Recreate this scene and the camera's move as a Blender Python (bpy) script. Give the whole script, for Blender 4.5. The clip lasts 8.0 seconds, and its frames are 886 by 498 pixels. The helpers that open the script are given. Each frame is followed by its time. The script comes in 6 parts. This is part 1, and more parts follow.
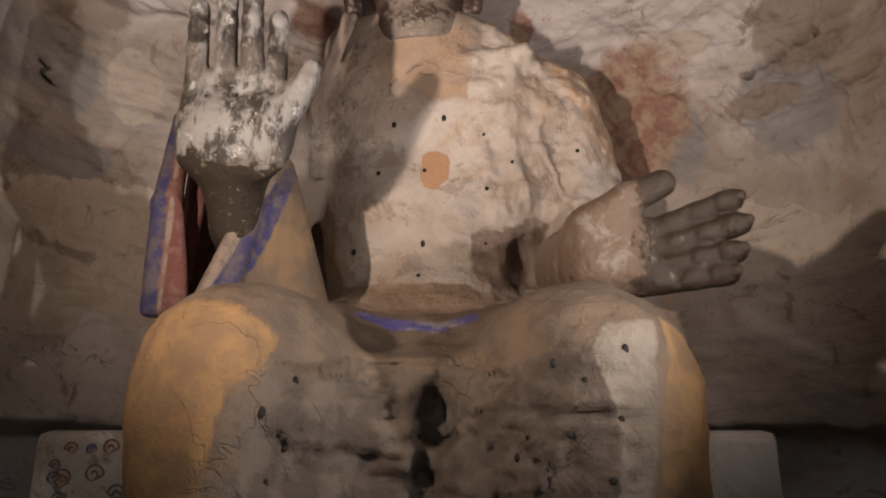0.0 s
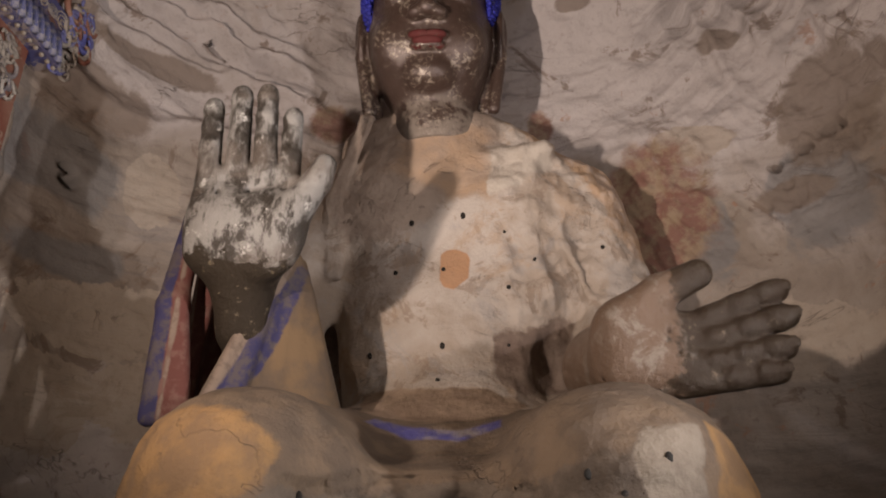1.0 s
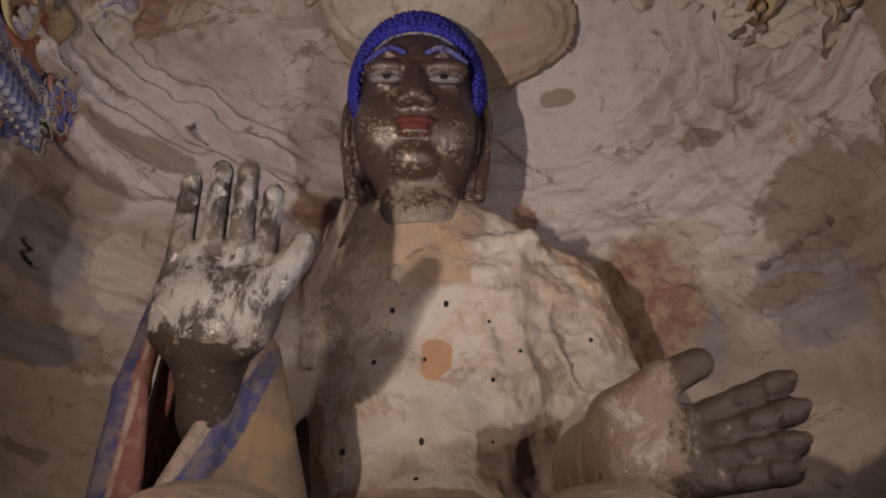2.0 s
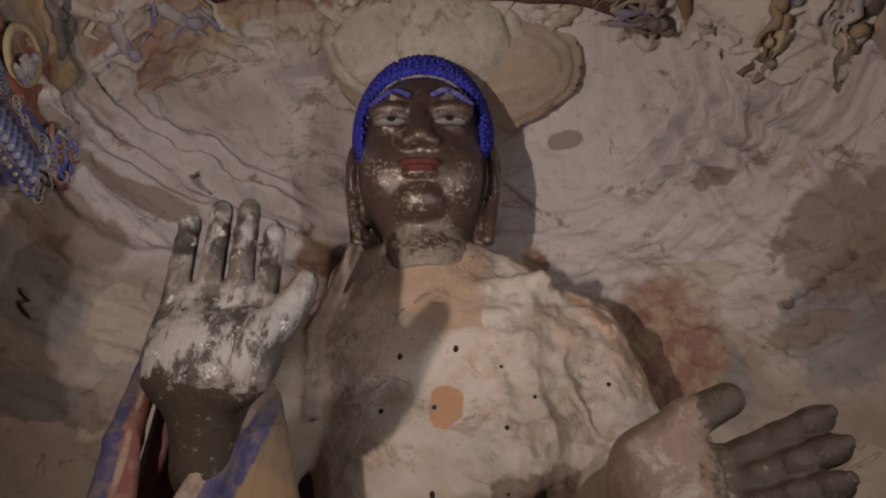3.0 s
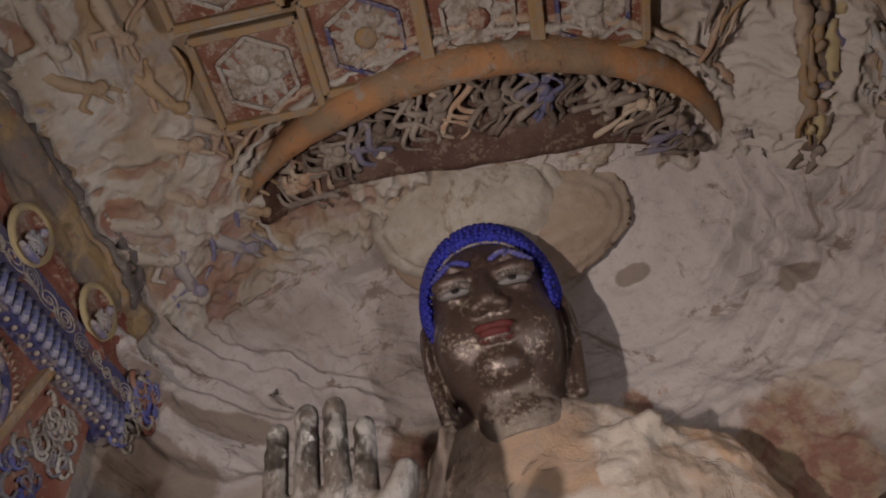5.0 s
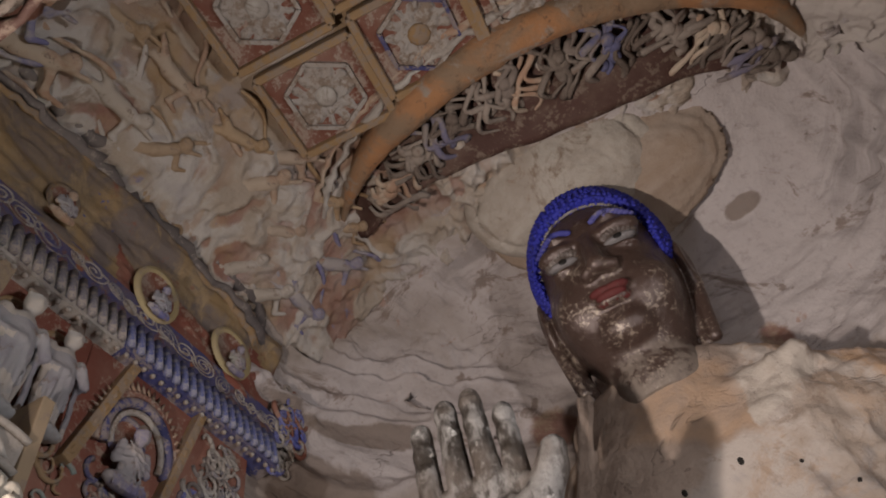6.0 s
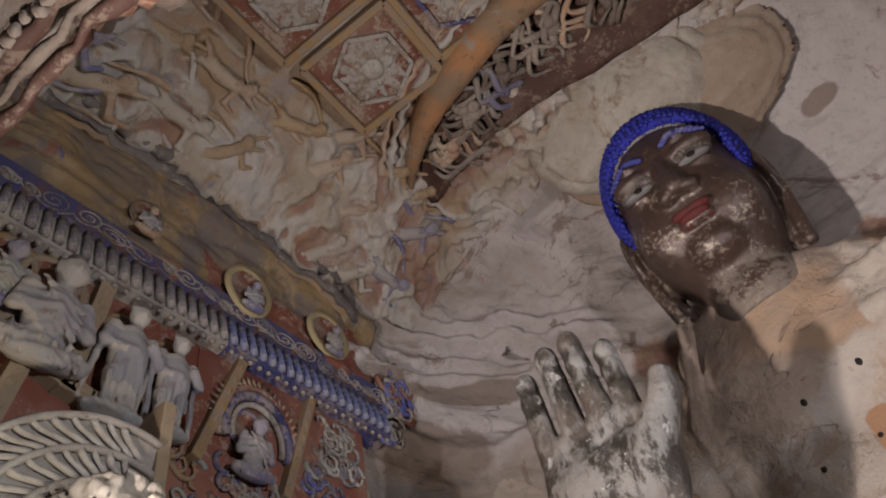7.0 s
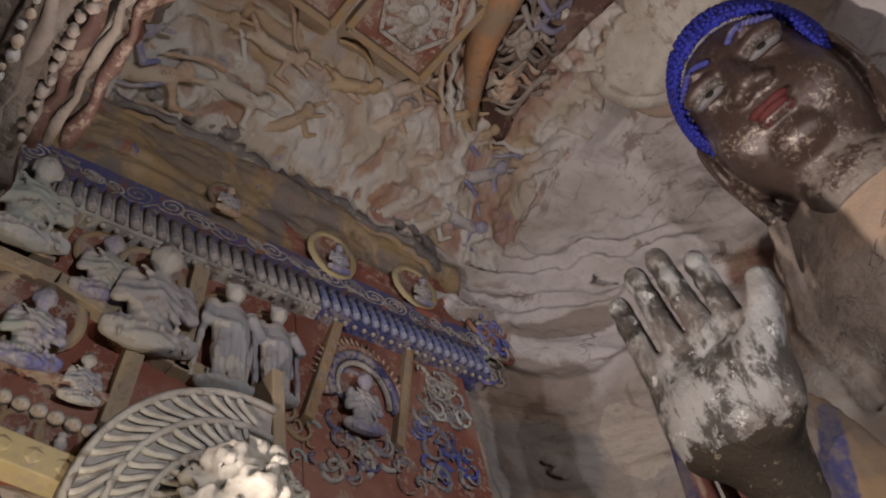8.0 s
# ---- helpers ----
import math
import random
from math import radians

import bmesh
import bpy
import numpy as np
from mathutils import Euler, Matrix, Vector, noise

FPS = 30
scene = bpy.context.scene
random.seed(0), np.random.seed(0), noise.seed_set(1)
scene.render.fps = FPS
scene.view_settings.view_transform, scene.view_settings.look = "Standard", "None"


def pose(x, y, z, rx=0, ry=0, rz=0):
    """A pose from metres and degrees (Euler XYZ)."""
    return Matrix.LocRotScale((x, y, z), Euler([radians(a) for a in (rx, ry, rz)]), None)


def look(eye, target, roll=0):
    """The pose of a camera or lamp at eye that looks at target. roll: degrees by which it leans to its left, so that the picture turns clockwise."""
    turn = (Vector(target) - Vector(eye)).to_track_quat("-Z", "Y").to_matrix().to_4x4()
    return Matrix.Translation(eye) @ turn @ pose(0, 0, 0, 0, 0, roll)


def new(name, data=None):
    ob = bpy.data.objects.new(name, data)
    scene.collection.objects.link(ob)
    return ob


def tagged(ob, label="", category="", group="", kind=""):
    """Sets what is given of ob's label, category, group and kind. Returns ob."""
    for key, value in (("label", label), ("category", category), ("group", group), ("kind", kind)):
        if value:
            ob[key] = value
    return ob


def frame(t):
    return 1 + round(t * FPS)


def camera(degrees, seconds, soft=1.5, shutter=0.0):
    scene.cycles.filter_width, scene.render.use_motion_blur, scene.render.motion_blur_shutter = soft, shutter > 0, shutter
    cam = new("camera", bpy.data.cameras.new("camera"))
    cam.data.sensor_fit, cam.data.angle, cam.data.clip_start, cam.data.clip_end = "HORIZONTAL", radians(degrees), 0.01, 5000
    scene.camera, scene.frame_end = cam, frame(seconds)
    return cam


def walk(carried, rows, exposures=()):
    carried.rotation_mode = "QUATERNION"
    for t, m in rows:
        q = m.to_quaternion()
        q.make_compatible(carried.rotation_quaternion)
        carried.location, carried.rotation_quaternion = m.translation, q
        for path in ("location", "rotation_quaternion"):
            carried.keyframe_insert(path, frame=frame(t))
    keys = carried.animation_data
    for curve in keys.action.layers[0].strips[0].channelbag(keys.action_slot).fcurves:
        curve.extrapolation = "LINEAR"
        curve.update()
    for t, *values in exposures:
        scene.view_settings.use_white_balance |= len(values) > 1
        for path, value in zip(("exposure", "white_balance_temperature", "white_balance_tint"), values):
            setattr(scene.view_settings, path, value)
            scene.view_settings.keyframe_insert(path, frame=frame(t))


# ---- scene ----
# ---------------------------------------------------------------- camera and walk
cam = camera(61.7, 8.0, soft=1.9)
METRES, EYE, TILT, LEAN, TURN = 1.5, 1.6, 15.5, 0.0, 0.0
ROWS = [
    (0.0, 0.0, 0.0, 0.0, 0.0, 0.0, -0.0),
    (0.5, 0.0108, 0.1388, -0.0196, 0.92, 4.79, 0.74),
    (1.0, 0.0215, 0.2489, -0.0527, 1.84, 8.49, 0.57),
    (1.5, -0.0033, 0.3649, -0.0797, 1.41, 12.38, -0.18),
    (2.0, -0.0207, 0.4707, -0.1119, -0.16, 16.4, -0.41),
    (3.5, -0.0057, 0.751, -0.1828, 1.63, 24.86, 0.85),
    (4.0, -0.0416, 0.803, -0.1872, 2.04, 30.98, 2.53),
    (4.5, -0.0716, 0.8297, -0.1938, 5.42, 34.47, 6.08),
    (6.0, -0.0882, 0.8647, -0.2074, 25.64, 37.97, 14.72),
    (6.5, -0.1008, 0.8666, -0.21, 31.16, 38.71, 17.2),
    (7.0, -0.1198, 0.8687, -0.2139, 36.59, 38.06, 19.05),
    (7.5, -0.1364, 0.8744, -0.2172, 41.93, 37.82, 20.7),
    (8.0, -0.1492, 0.8752, -0.2231, 47.0, 37.55, 22.2),
]
walk(cam, [(t, pose(0, 0, EYE, TILT, LEAN, TURN) @ pose(METRES * x, METRES * y, METRES * z, 90 + pitch, roll, yaw)) for t, x, y, z, yaw, pitch, roll in ROWS],
     [(0.0, -0.2, 6860, 12), (2.0, -0.72, 6600, 12), (4.0, -0.88, 6440, 11), (6.0, -0.76, 6260, 10), (8.0, -0.56, 6100, 9)])

# ---------------------------------------------------------------- world and lamps
world = bpy.data.worlds.new("world")
scene.world = world
world.use_nodes = True
_sky = world.node_tree.nodes.new("ShaderNodeTexSky")
_sky.sky_type = "NISHITA"
_sky.sun_disc = False
_sky.sun_elevation, _sky.sun_rotation = radians(38), radians(150)
_bg = world.node_tree.nodes["Background"]
_bg.inputs["Strength"].default_value = 0.15
world.node_tree.links.new(_sky.outputs[0], _bg.inputs["Color"])


def flood(name, place, target, watts, angle, colour):
    data = bpy.data.lights.new(name, "SPOT")
    data.spot_size, data.spot_blend, data.shadow_soft_size = radians(angle), 1.0, 0.07
    data.energy, data.color = watts, colour
    ob = new(name, data)
    ob.matrix_world = look(place, target)
    return ob


FILL_W = Vector((-3.35, 1.9, 2.3))
LAMP_L, LAMP_R, FILL_S = Vector((-2.9, 2.05, 3.1)), Vector((3.6, 2.1, 3.5)), Vector((3.7, 2.9, 2.5))
flood("flood_light_left", LAMP_L, (2.2, 7.8, 7.9), 1600, 137, (1.0, 0.85, 0.75))
flood("flood_light_right", LAMP_R, (0.2, 7.6, 4.9), 900, 92, (1.0, 0.92, 0.9))
# spot, low and side are added fills, with no such fixtures known
flood("fill_light_spot", LAMP_L - Vector((0, 0, 0.34)), (2.4, 8.0, 8.7), 1300, 62, (1.0, 0.9, 0.85))
flood("fill_light_low", FILL_W, (-4.45, 2.3, 4.5), 280, 66, (1.0, 0.82, 0.58))
flood("fill_light_side", FILL_S, (-4.4, 3.3, 4.8), 1550, 108, (1.0, 0.97, 0.98))

# ---------------------------------------------------------------- noise, fields and meshes
def value_noise(P, seed=0):
    """Smooth value noise in -1..1 at the points P (n, 3)."""
    base = np.floor(P).astype(np.int64)
    f = P - base
    f = f * f * (3 - 2 * f)
    total = np.zeros(len(P))
    for dx in (0, 1):
        for dy in (0, 1):
            for dz in (0, 1):
                n = (base[:, 0] + dx) * 374761393 + (base[:, 1] + dy) * 668265263 + (base[:, 2] + dz) * 2147483647 + seed * 144665
                n = (n ^ (n >> 13)) * 1274126177 & 0x7FFFFFFF
                n = (n ^ (n >> 16)) & 0xFFFF
                w = (f[:, 0] if dx else 1 - f[:, 0]) * (f[:, 1] if dy else 1 - f[:, 1]) * (f[:, 2] if dz else 1 - f[:, 2])
                total += w * (n / 32767.5 - 1)
    return total


def fbm(P, scale, octaves=4, seed=0, gain=0.5):
    total, amp = np.zeros(len(P)), 1.0
    for i in range(octaves):
        total += amp * value_noise(P * scale * 2 ** i + 17.3 * i, seed + i)
        amp *= gain
    return total


class Field:
    """A signed distance field on a grid, built up from soft shapes."""

    def __init__(self, low, high, step):
        self.low, self.step = np.array(low, float), step
        self.n = np.ceil((np.array(high) - self.low) / step).astype(int) + 1
        self.v = np.full(self.n, 0.6)
        self.tag = np.zeros(self.n, np.int8)
        self.turn, self.at = np.eye(3), np.zeros(3)

    def place(self, at=(0, 0, 0), turn=(0, 0, 0)):
        """Later shapes are given in a frame of their own."""
        self.at = np.array(at, float)
        self.turn = np.array(Euler([radians(a) for a in turn]).to_matrix())

    def block(self, low, high):
        corners = np.array([[(low, high)[i >> a & 1][a] for a in range(3)] for i in range(8)]) @ self.turn.T + self.at
        a = np.clip(np.floor((corners.min(0) - self.low) / self.step).astype(int), 0, self.n)
        b = np.clip(np.ceil((corners.max(0) - self.low) / self.step).astype(int) + 1, 0, self.n)
        if (b <= a).any():
            return None, None
        cut = tuple(slice(i, j) for i, j in zip(a, b))
        grid = np.stack(np.meshgrid(*[self.low[i] + self.step * np.arange(a[i], b[i]) for i in range(3)], indexing="ij"), -1)
        return cut, (grid - self.at) @ self.turn

    def blend(self, cut, d, k, mode, tag):
        v = self.v[cut]
        if mode == "cut":
            h = np.clip(0.5 - 0.5 * (v + d) / max(k, 1e-6), 0, 1)
            self.v[cut] = v + (-d - v) * h + k * h * (1 - h)
        else:
            h = np.clip(0.5 + 0.5 * (v - d) / max(k, 1e-6), 0, 1)
            self.v[cut] = v + (d - v) * h - k * h * (1 - h)
            self.tag[cut] = np.where(d < v, tag, self.tag[cut])

    def ball(self, c, r, k=0.1, mode="add", tag=0):
        c, r = np.array(c, float), np.array(r, float) * np.ones(3)
        m = k + 3 * self.step
        cut, P = self.block(c - r - m, c + r + m)
        if cut:
            q = P - c
            k0 = np.linalg.norm(q / r, axis=-1)
            k1 = np.maximum(np.linalg.norm(q / (r * r), axis=-1), 1e-6)
            self.blend(cut, k0 * (k0 - 1) / k1, k, mode, tag)

    def limb(self, a, b, ra, rb, k=0.1, mode="add", tag=0, flat=(1, 1, 1)):
        """A rounded limb that tapers from radius ra at a to rb at b."""
        flat = np.array(flat, float)
        a, b = np.array(a, float), np.array(b, float)
        m = max(ra, rb) * max(1 / flat) + k + 3 * self.step
        cut, P = self.block(np.minimum(a, b) - m, np.maximum(a, b) + m)
        if cut:
            ab = (b - a)
            t = np.clip(((P - a) @ ab) / (ab @ ab), 0, 1)
            d = np.linalg.norm((P - a - t[..., None] * ab) * flat, axis=-1) - (ra + (rb - ra) * t)
            self.blend(cut, d / max(flat), k, mode, tag)

    def box(self, c, half, r=0.1, k=0.1, mode="add", tag=0):
        c, half = np.array(c, float), np.array(half, float)
        m = k + 3 * self.step
        cut, P = self.block(c - half - m, c + half + m)
        if cut:
            q = np.abs(P - c) - (half - r)
            d = np.linalg.norm(np.maximum(q, 0), axis=-1) + np.minimum(q.max(-1), 0) - r
            self.blend(cut, d, k, mode, tag)

    def mesh(self):
        """Points, quads and tags of the surface (surface nets)."""
        v, n = self.v, self.n
        v[0], v[-1], v[:, 0], v[:, -1], v[:, :, 0], v[:, :, -1] = (0.5,) * 6
        s = v < 0
        corners = [(i, j, k) for i in (0, 1) for j in (0, 1) for k in (0, 1)]
        part8 = lambda arr, c: arr[c[0]:n[0] - 1 + c[0], c[1]:n[1] - 1 + c[1], c[2]:n[2] - 1 + c[2]]
        count = sum(part8(s, c).astype(np.int8) for c in corners)
        I = np.argwhere((count > 0) & (count < 8))
        index = np.full(n - 1, -1, np.int64)
        index[tuple(I.T)] = np.arange(len(I))
        pos, num = np.zeros((len(I), 3)), np.zeros(len(I))
        for a in corners:
            for axis in range(3):
                if a[axis]:
                    continue
                b = tuple(a[i] + (i == axis) for i in range(3))
                va, vb = v[tuple((I + a).T)], v[tuple((I + b).T)]
                cross = (va < 0) != (vb < 0)
                t = np.where(cross, va / np.where(cross, va - vb, 1), 0)
                p = np.array(a, float) + t[:, None] * (np.array(b) - np.array(a))
                pos += p * cross[:, None]
                num += cross
        pts = self.low + self.step * (I + pos / num[:, None])
        quads = []
        for axis in range(3):
            u, w = (axis + 1) % 3, (axis + 2) % 3
            lo = tuple(slice(0, -1) if i == axis else slice(1, -1) for i in range(3))
            hi = tuple(slice(1, None) if i == axis else slice(1, -1) for i in range(3))
            E = np.argwhere(s[lo] != s[hi]) + [0 if i == axis else 1 for i in range(3)]
            du, dw = np.eye(3, dtype=int)[u], np.eye(3, dtype=int)[w]
            q = np.stack([index[tuple((E - o).T)] for o in (du + dw, dw, 0 * du, du)], 1)
            inside = s[tuple(E.T)]
            quads.append(np.where(inside[:, None], q, q[:, ::-1]))
        return pts, np.concatenate(quads), self.tag[tuple((I + (pos / num[:, None] > 0.5)).T)]


def shape(name, pts, faces, materials, slots=None, smooth=True, parent=None, label="", attrs=None):
    """One mesh object from points and faces."""
    me = bpy.data.meshes.new(name)
    me.from_pydata([tuple(p) for p in np.asarray(pts).tolist()], [], [tuple(f) for f in (faces.tolist() if isinstance(faces, np.ndarray) else faces)])
    for m in materials if isinstance(materials, (list, tuple)) else [materials]:
        me.materials.append(m)
    if slots is not None:
        me.polygons.foreach_set("material_index", np.asarray(slots, np.int32))
    me.polygons.foreach_set("use_smooth", np.full(len(me.polygons), smooth))
    for key, values in (attrs or {}).items():
        me.attributes.new(key, "FLOAT", "POINT").data.foreach_set("value", np.asarray(values, np.float32))
    me.update()
    ob = new(name, me)
    if parent:
        ob.parent = parent
    if label:
        ob["label"] = label
    return ob


def part(name, bm, material, parent=None, label="", smooth=False):
    me = bpy.data.meshes.new(name)
    bm.normal_update()
    bm.to_mesh(me)
    bm.free()
    me.materials.append(material)
    me.polygons.foreach_set("use_smooth", np.full(len(me.polygons), smooth))
    ob = new(name, me)
    if parent:
        ob.parent = parent
    if label:
        ob["label"] = label
    return ob


def thing(name, m=None):
    ob = new(name)
    ob.empty_display_size = 0.1
    if m is not None:
        ob.matrix_basis = m
    return ob


def add_box(bm, low, high, bevel=0.0):
    m = Matrix.Translation([(a + b) / 2 for a, b in zip(low, high)]) @ Matrix.Diagonal([b - a for a, b in zip(low, high)] + [1])
    made = bmesh.ops.create_cube(bm, size=1, matrix=m)
    if bevel:
        edges = list({e for v in made["verts"] for e in v.link_edges})
        bmesh.ops.bevel(bm, geom=edges, offset=bevel, segments=2, affect="EDGES", profile=0.6)


def sweep(bm, points, radius, sides=6, taper=None, closed=False, flat=1.0, up=(0, 0, 1)):
    """A tube along points, with its radius scaled by taper(t)."""
    pts = [Vector(p) for p in points]
    rings, up = [], Vector(up)
    for i, p in enumerate(pts):
        a, b = (pts[i - 1], pts[(i + 1) % len(pts)]) if closed else (pts[max(i - 1, 0)], pts[min(i + 1, len(pts) - 1)])
        d = (b - a).normalized()
        x = d.cross(up)
        x = x.normalized() if x.length > 1e-4 else d.orthogonal().normalized()
        y = x.cross(d)
        r = radius * (taper(i / max(len(pts) - 1, 1)) if taper else 1)
        rings.append([bm.verts.new(p + x * r * math.cos(2 * math.pi * k / sides) + y * r * flat * math.sin(2 * math.pi * k / sides)) for k in range(sides)])
    for i in range(len(rings) if closed else len(rings) - 1):
        A, B = rings[i], rings[(i + 1) % len(rings)]
        for k in range(sides):
            bm.faces.new((A[k], A[(k + 1) % sides], B[(k + 1) % sides], B[k]))
    if not closed:
        bm.faces.new(rings[0][::-1])
        bm.faces.new(rings[-1])


def smoothstep(a, b, x):
    t = np.clip((x - a) / (b - a), 0, 1)
    return t * t * (3 - 2 * t)


# ---------------------------------------------------------------- materials
class Nodes:
    """A node material, written shortly."""

    def __init__(self, name):
        self.m = bpy.data.materials.new(name)
        self.m.use_nodes = True
        self.t = self.m.node_tree
        self.bsdf = self.t.nodes["Principled BSDF"]
        self.co = self.t.nodes.new("ShaderNodeTexCoord").outputs["Object"]

    def put(self, socket, value):
        if isinstance(value, bpy.types.NodeSocket):
            self.t.links.new(value, socket)
        else:
            socket.default_value = value

    def noise(self, scale, detail=4.0, rough=0.55, distortion=0.0, co=None):
        n = self.t.nodes.new("ShaderNodeTexNoise")
        n.inputs["Scale"].default_value, n.inputs["Detail"].default_value = scale, detail
        n.inputs["Roughness"].default_value, n.inputs["Distortion"].default_value = rough, distortion
        self.t.links.new(co or self.co, n.inputs["Vector"])
        return n.outputs["Fac"]

    def stretch(self, s):
        n = self.t.nodes.new("ShaderNodeMapping")
        n.inputs["Scale"].default_value = s
        self.t.links.new(self.co, n.inputs["Vector"])
        return n.outputs[0]

    def math(self, op, a, b=0.0):
        n = self.t.nodes.new("ShaderNodeMath")
        n.operation = op
        self.put(n.inputs[0], a)
        self.put(n.inputs[1], b)
        return n.outputs[0]

    def step(self, x, low, high):
        n = self.t.nodes.new("ShaderNodeMapRange")
        n.interpolation_type = "SMOOTHSTEP"
        self.put(n.inputs[0], x)
        n.inputs[1].default_value, n.inputs[2].default_value = low, high
        return n.outputs[0]

    def mix(self, fac, a, b):
        n = self.t.nodes.new("ShaderNodeMix")
        n.data_type = "RGBA"
        self.put(n.inputs[0], fac)
        for i, c in ((6, a), (7, b)):
            self.put(n.inputs[i], c if isinstance(c, bpy.types.NodeSocket) else (*c, 1))
        return n.outputs[2]

    def attr(self, name):
        n = self.t.nodes.new("ShaderNodeAttribute")
        n.attribute_name = name
        return n.outputs["Fac"]

    def random(self):
        return self.t.nodes.new("ShaderNodeObjectInfo").outputs["Random"]

    def done(self, colour, rough=0.85, metal=0.0, bump=None, strength=0.4, dist=0.03, spec=0.3):
        self.put(self.bsdf.inputs["Base Color"], colour if isinstance(colour, bpy.types.NodeSocket) else (*colour, 1))
        self.put(self.bsdf.inputs["Roughness"], rough)
        self.put(self.bsdf.inputs["Metallic"], metal)
        self.bsdf.inputs["Specular IOR Level"].default_value = spec
        if bump is not None:
            n = self.t.nodes.new("ShaderNodeBump")
            n.inputs["Strength"].default_value, n.inputs["Distance"].default_value = strength, dist
            self.t.links.new(bump, n.inputs["Height"])
            self.t.links.new(n.outputs[0], self.bsdf.inputs["Normal"])
        return self.m


def stone(name, base, light, dark, scale=1.0, rough=0.88, bump=0.5, stain=(0.12, 0.085, 0.06), stains=0.35, beds=False):
    """Weathered stone or plaster: a broad and a fine change of colour, stains, and a grainy relief."""
    n = Nodes(name)
    broad = n.noise(0.55 * scale, 5, 0.6, 0.6)
    fine = n.noise(6 * scale, 6, 0.65)
    c = n.mix(n.step(broad, 0.42, 0.62), base, light)
    c = n.mix(n.step(n.noise(1.3 * scale, 6, 0.7, 1.0), 0.55, 0.68), c, dark)
    c = n.mix(n.math("MULTIPLY", n.step(fine, 0.45, 0.75), 0.35), c, dark)
    c = n.mix(n.math("MULTIPLY", n.step(n.noise(2.3 * scale, 7, 0.75, 0.4), 0.6, 0.7), stains), c, stain)
    relief = n.math("ADD", n.math("MULTIPLY", n.noise(3.2 * scale, 6, 0.6), 1.6), n.math("MULTIPLY", n.noise(26 * scale, 4, 0.6), 0.35))
    if beds:
        layer = n.noise(1.0, 5, 0.6, 0.3, co=n.stretch((0.5, 0.5, 4.5)))
        c = n.mix(n.math("MULTIPLY", n.step(layer, 0.54, 0.6), 0.4), c, dark)
        relief = n.math("ADD", relief, n.math("MULTIPLY", layer, 1.8))
    return n.done(c, rough, bump=relief, strength=bump, dist=0.06)


def paint(name, colour, worn=(0.3, 0.25, 0.2), wear=0.45, scale=1.0, rough=0.75, bump=0.3):
    """Old mineral paint: faded unevenly, dusty, and rubbed through to the ground in places."""
    n = Nodes(name)
    dark, grey = tuple(x * 0.55 for x in colour), tuple(0.55 * x + 0.45 * y for x, y in zip(colour, worn))
    c = n.mix(n.noise(2.2 * scale, 6, 0.65, 0.4), colour, dark)
    c = n.mix(n.math("MULTIPLY", n.step(n.noise(1.1 * scale, 5, 0.6), 0.42, 0.66), 0.8), c, grey)
    rub = n.math("ADD", n.math("MULTIPLY", n.noise(4 * scale, 6, 0.7, 0.6), 0.55), n.math("MULTIPLY", n.noise(19 * scale, 7, 0.75), 0.45))
    c = n.mix(n.step(rub, 0.575 - 0.14 * wear, 0.625 - 0.13 * wear), c, worn)
    c = n.mix(n.math("MULTIPLY", n.step(n.noise(7 * scale, 8, 0.8), 0.58, 0.7), 0.6), c, tuple(x * 0.3 for x in worn))
    return n.done(c, rough, bump=n.math("ADD", n.noise(5 * scale, 5, 0.6), n.math("MULTIPLY", n.noise(22 * scale, 6, 0.7), 0.6)), strength=bump, dist=0.03)


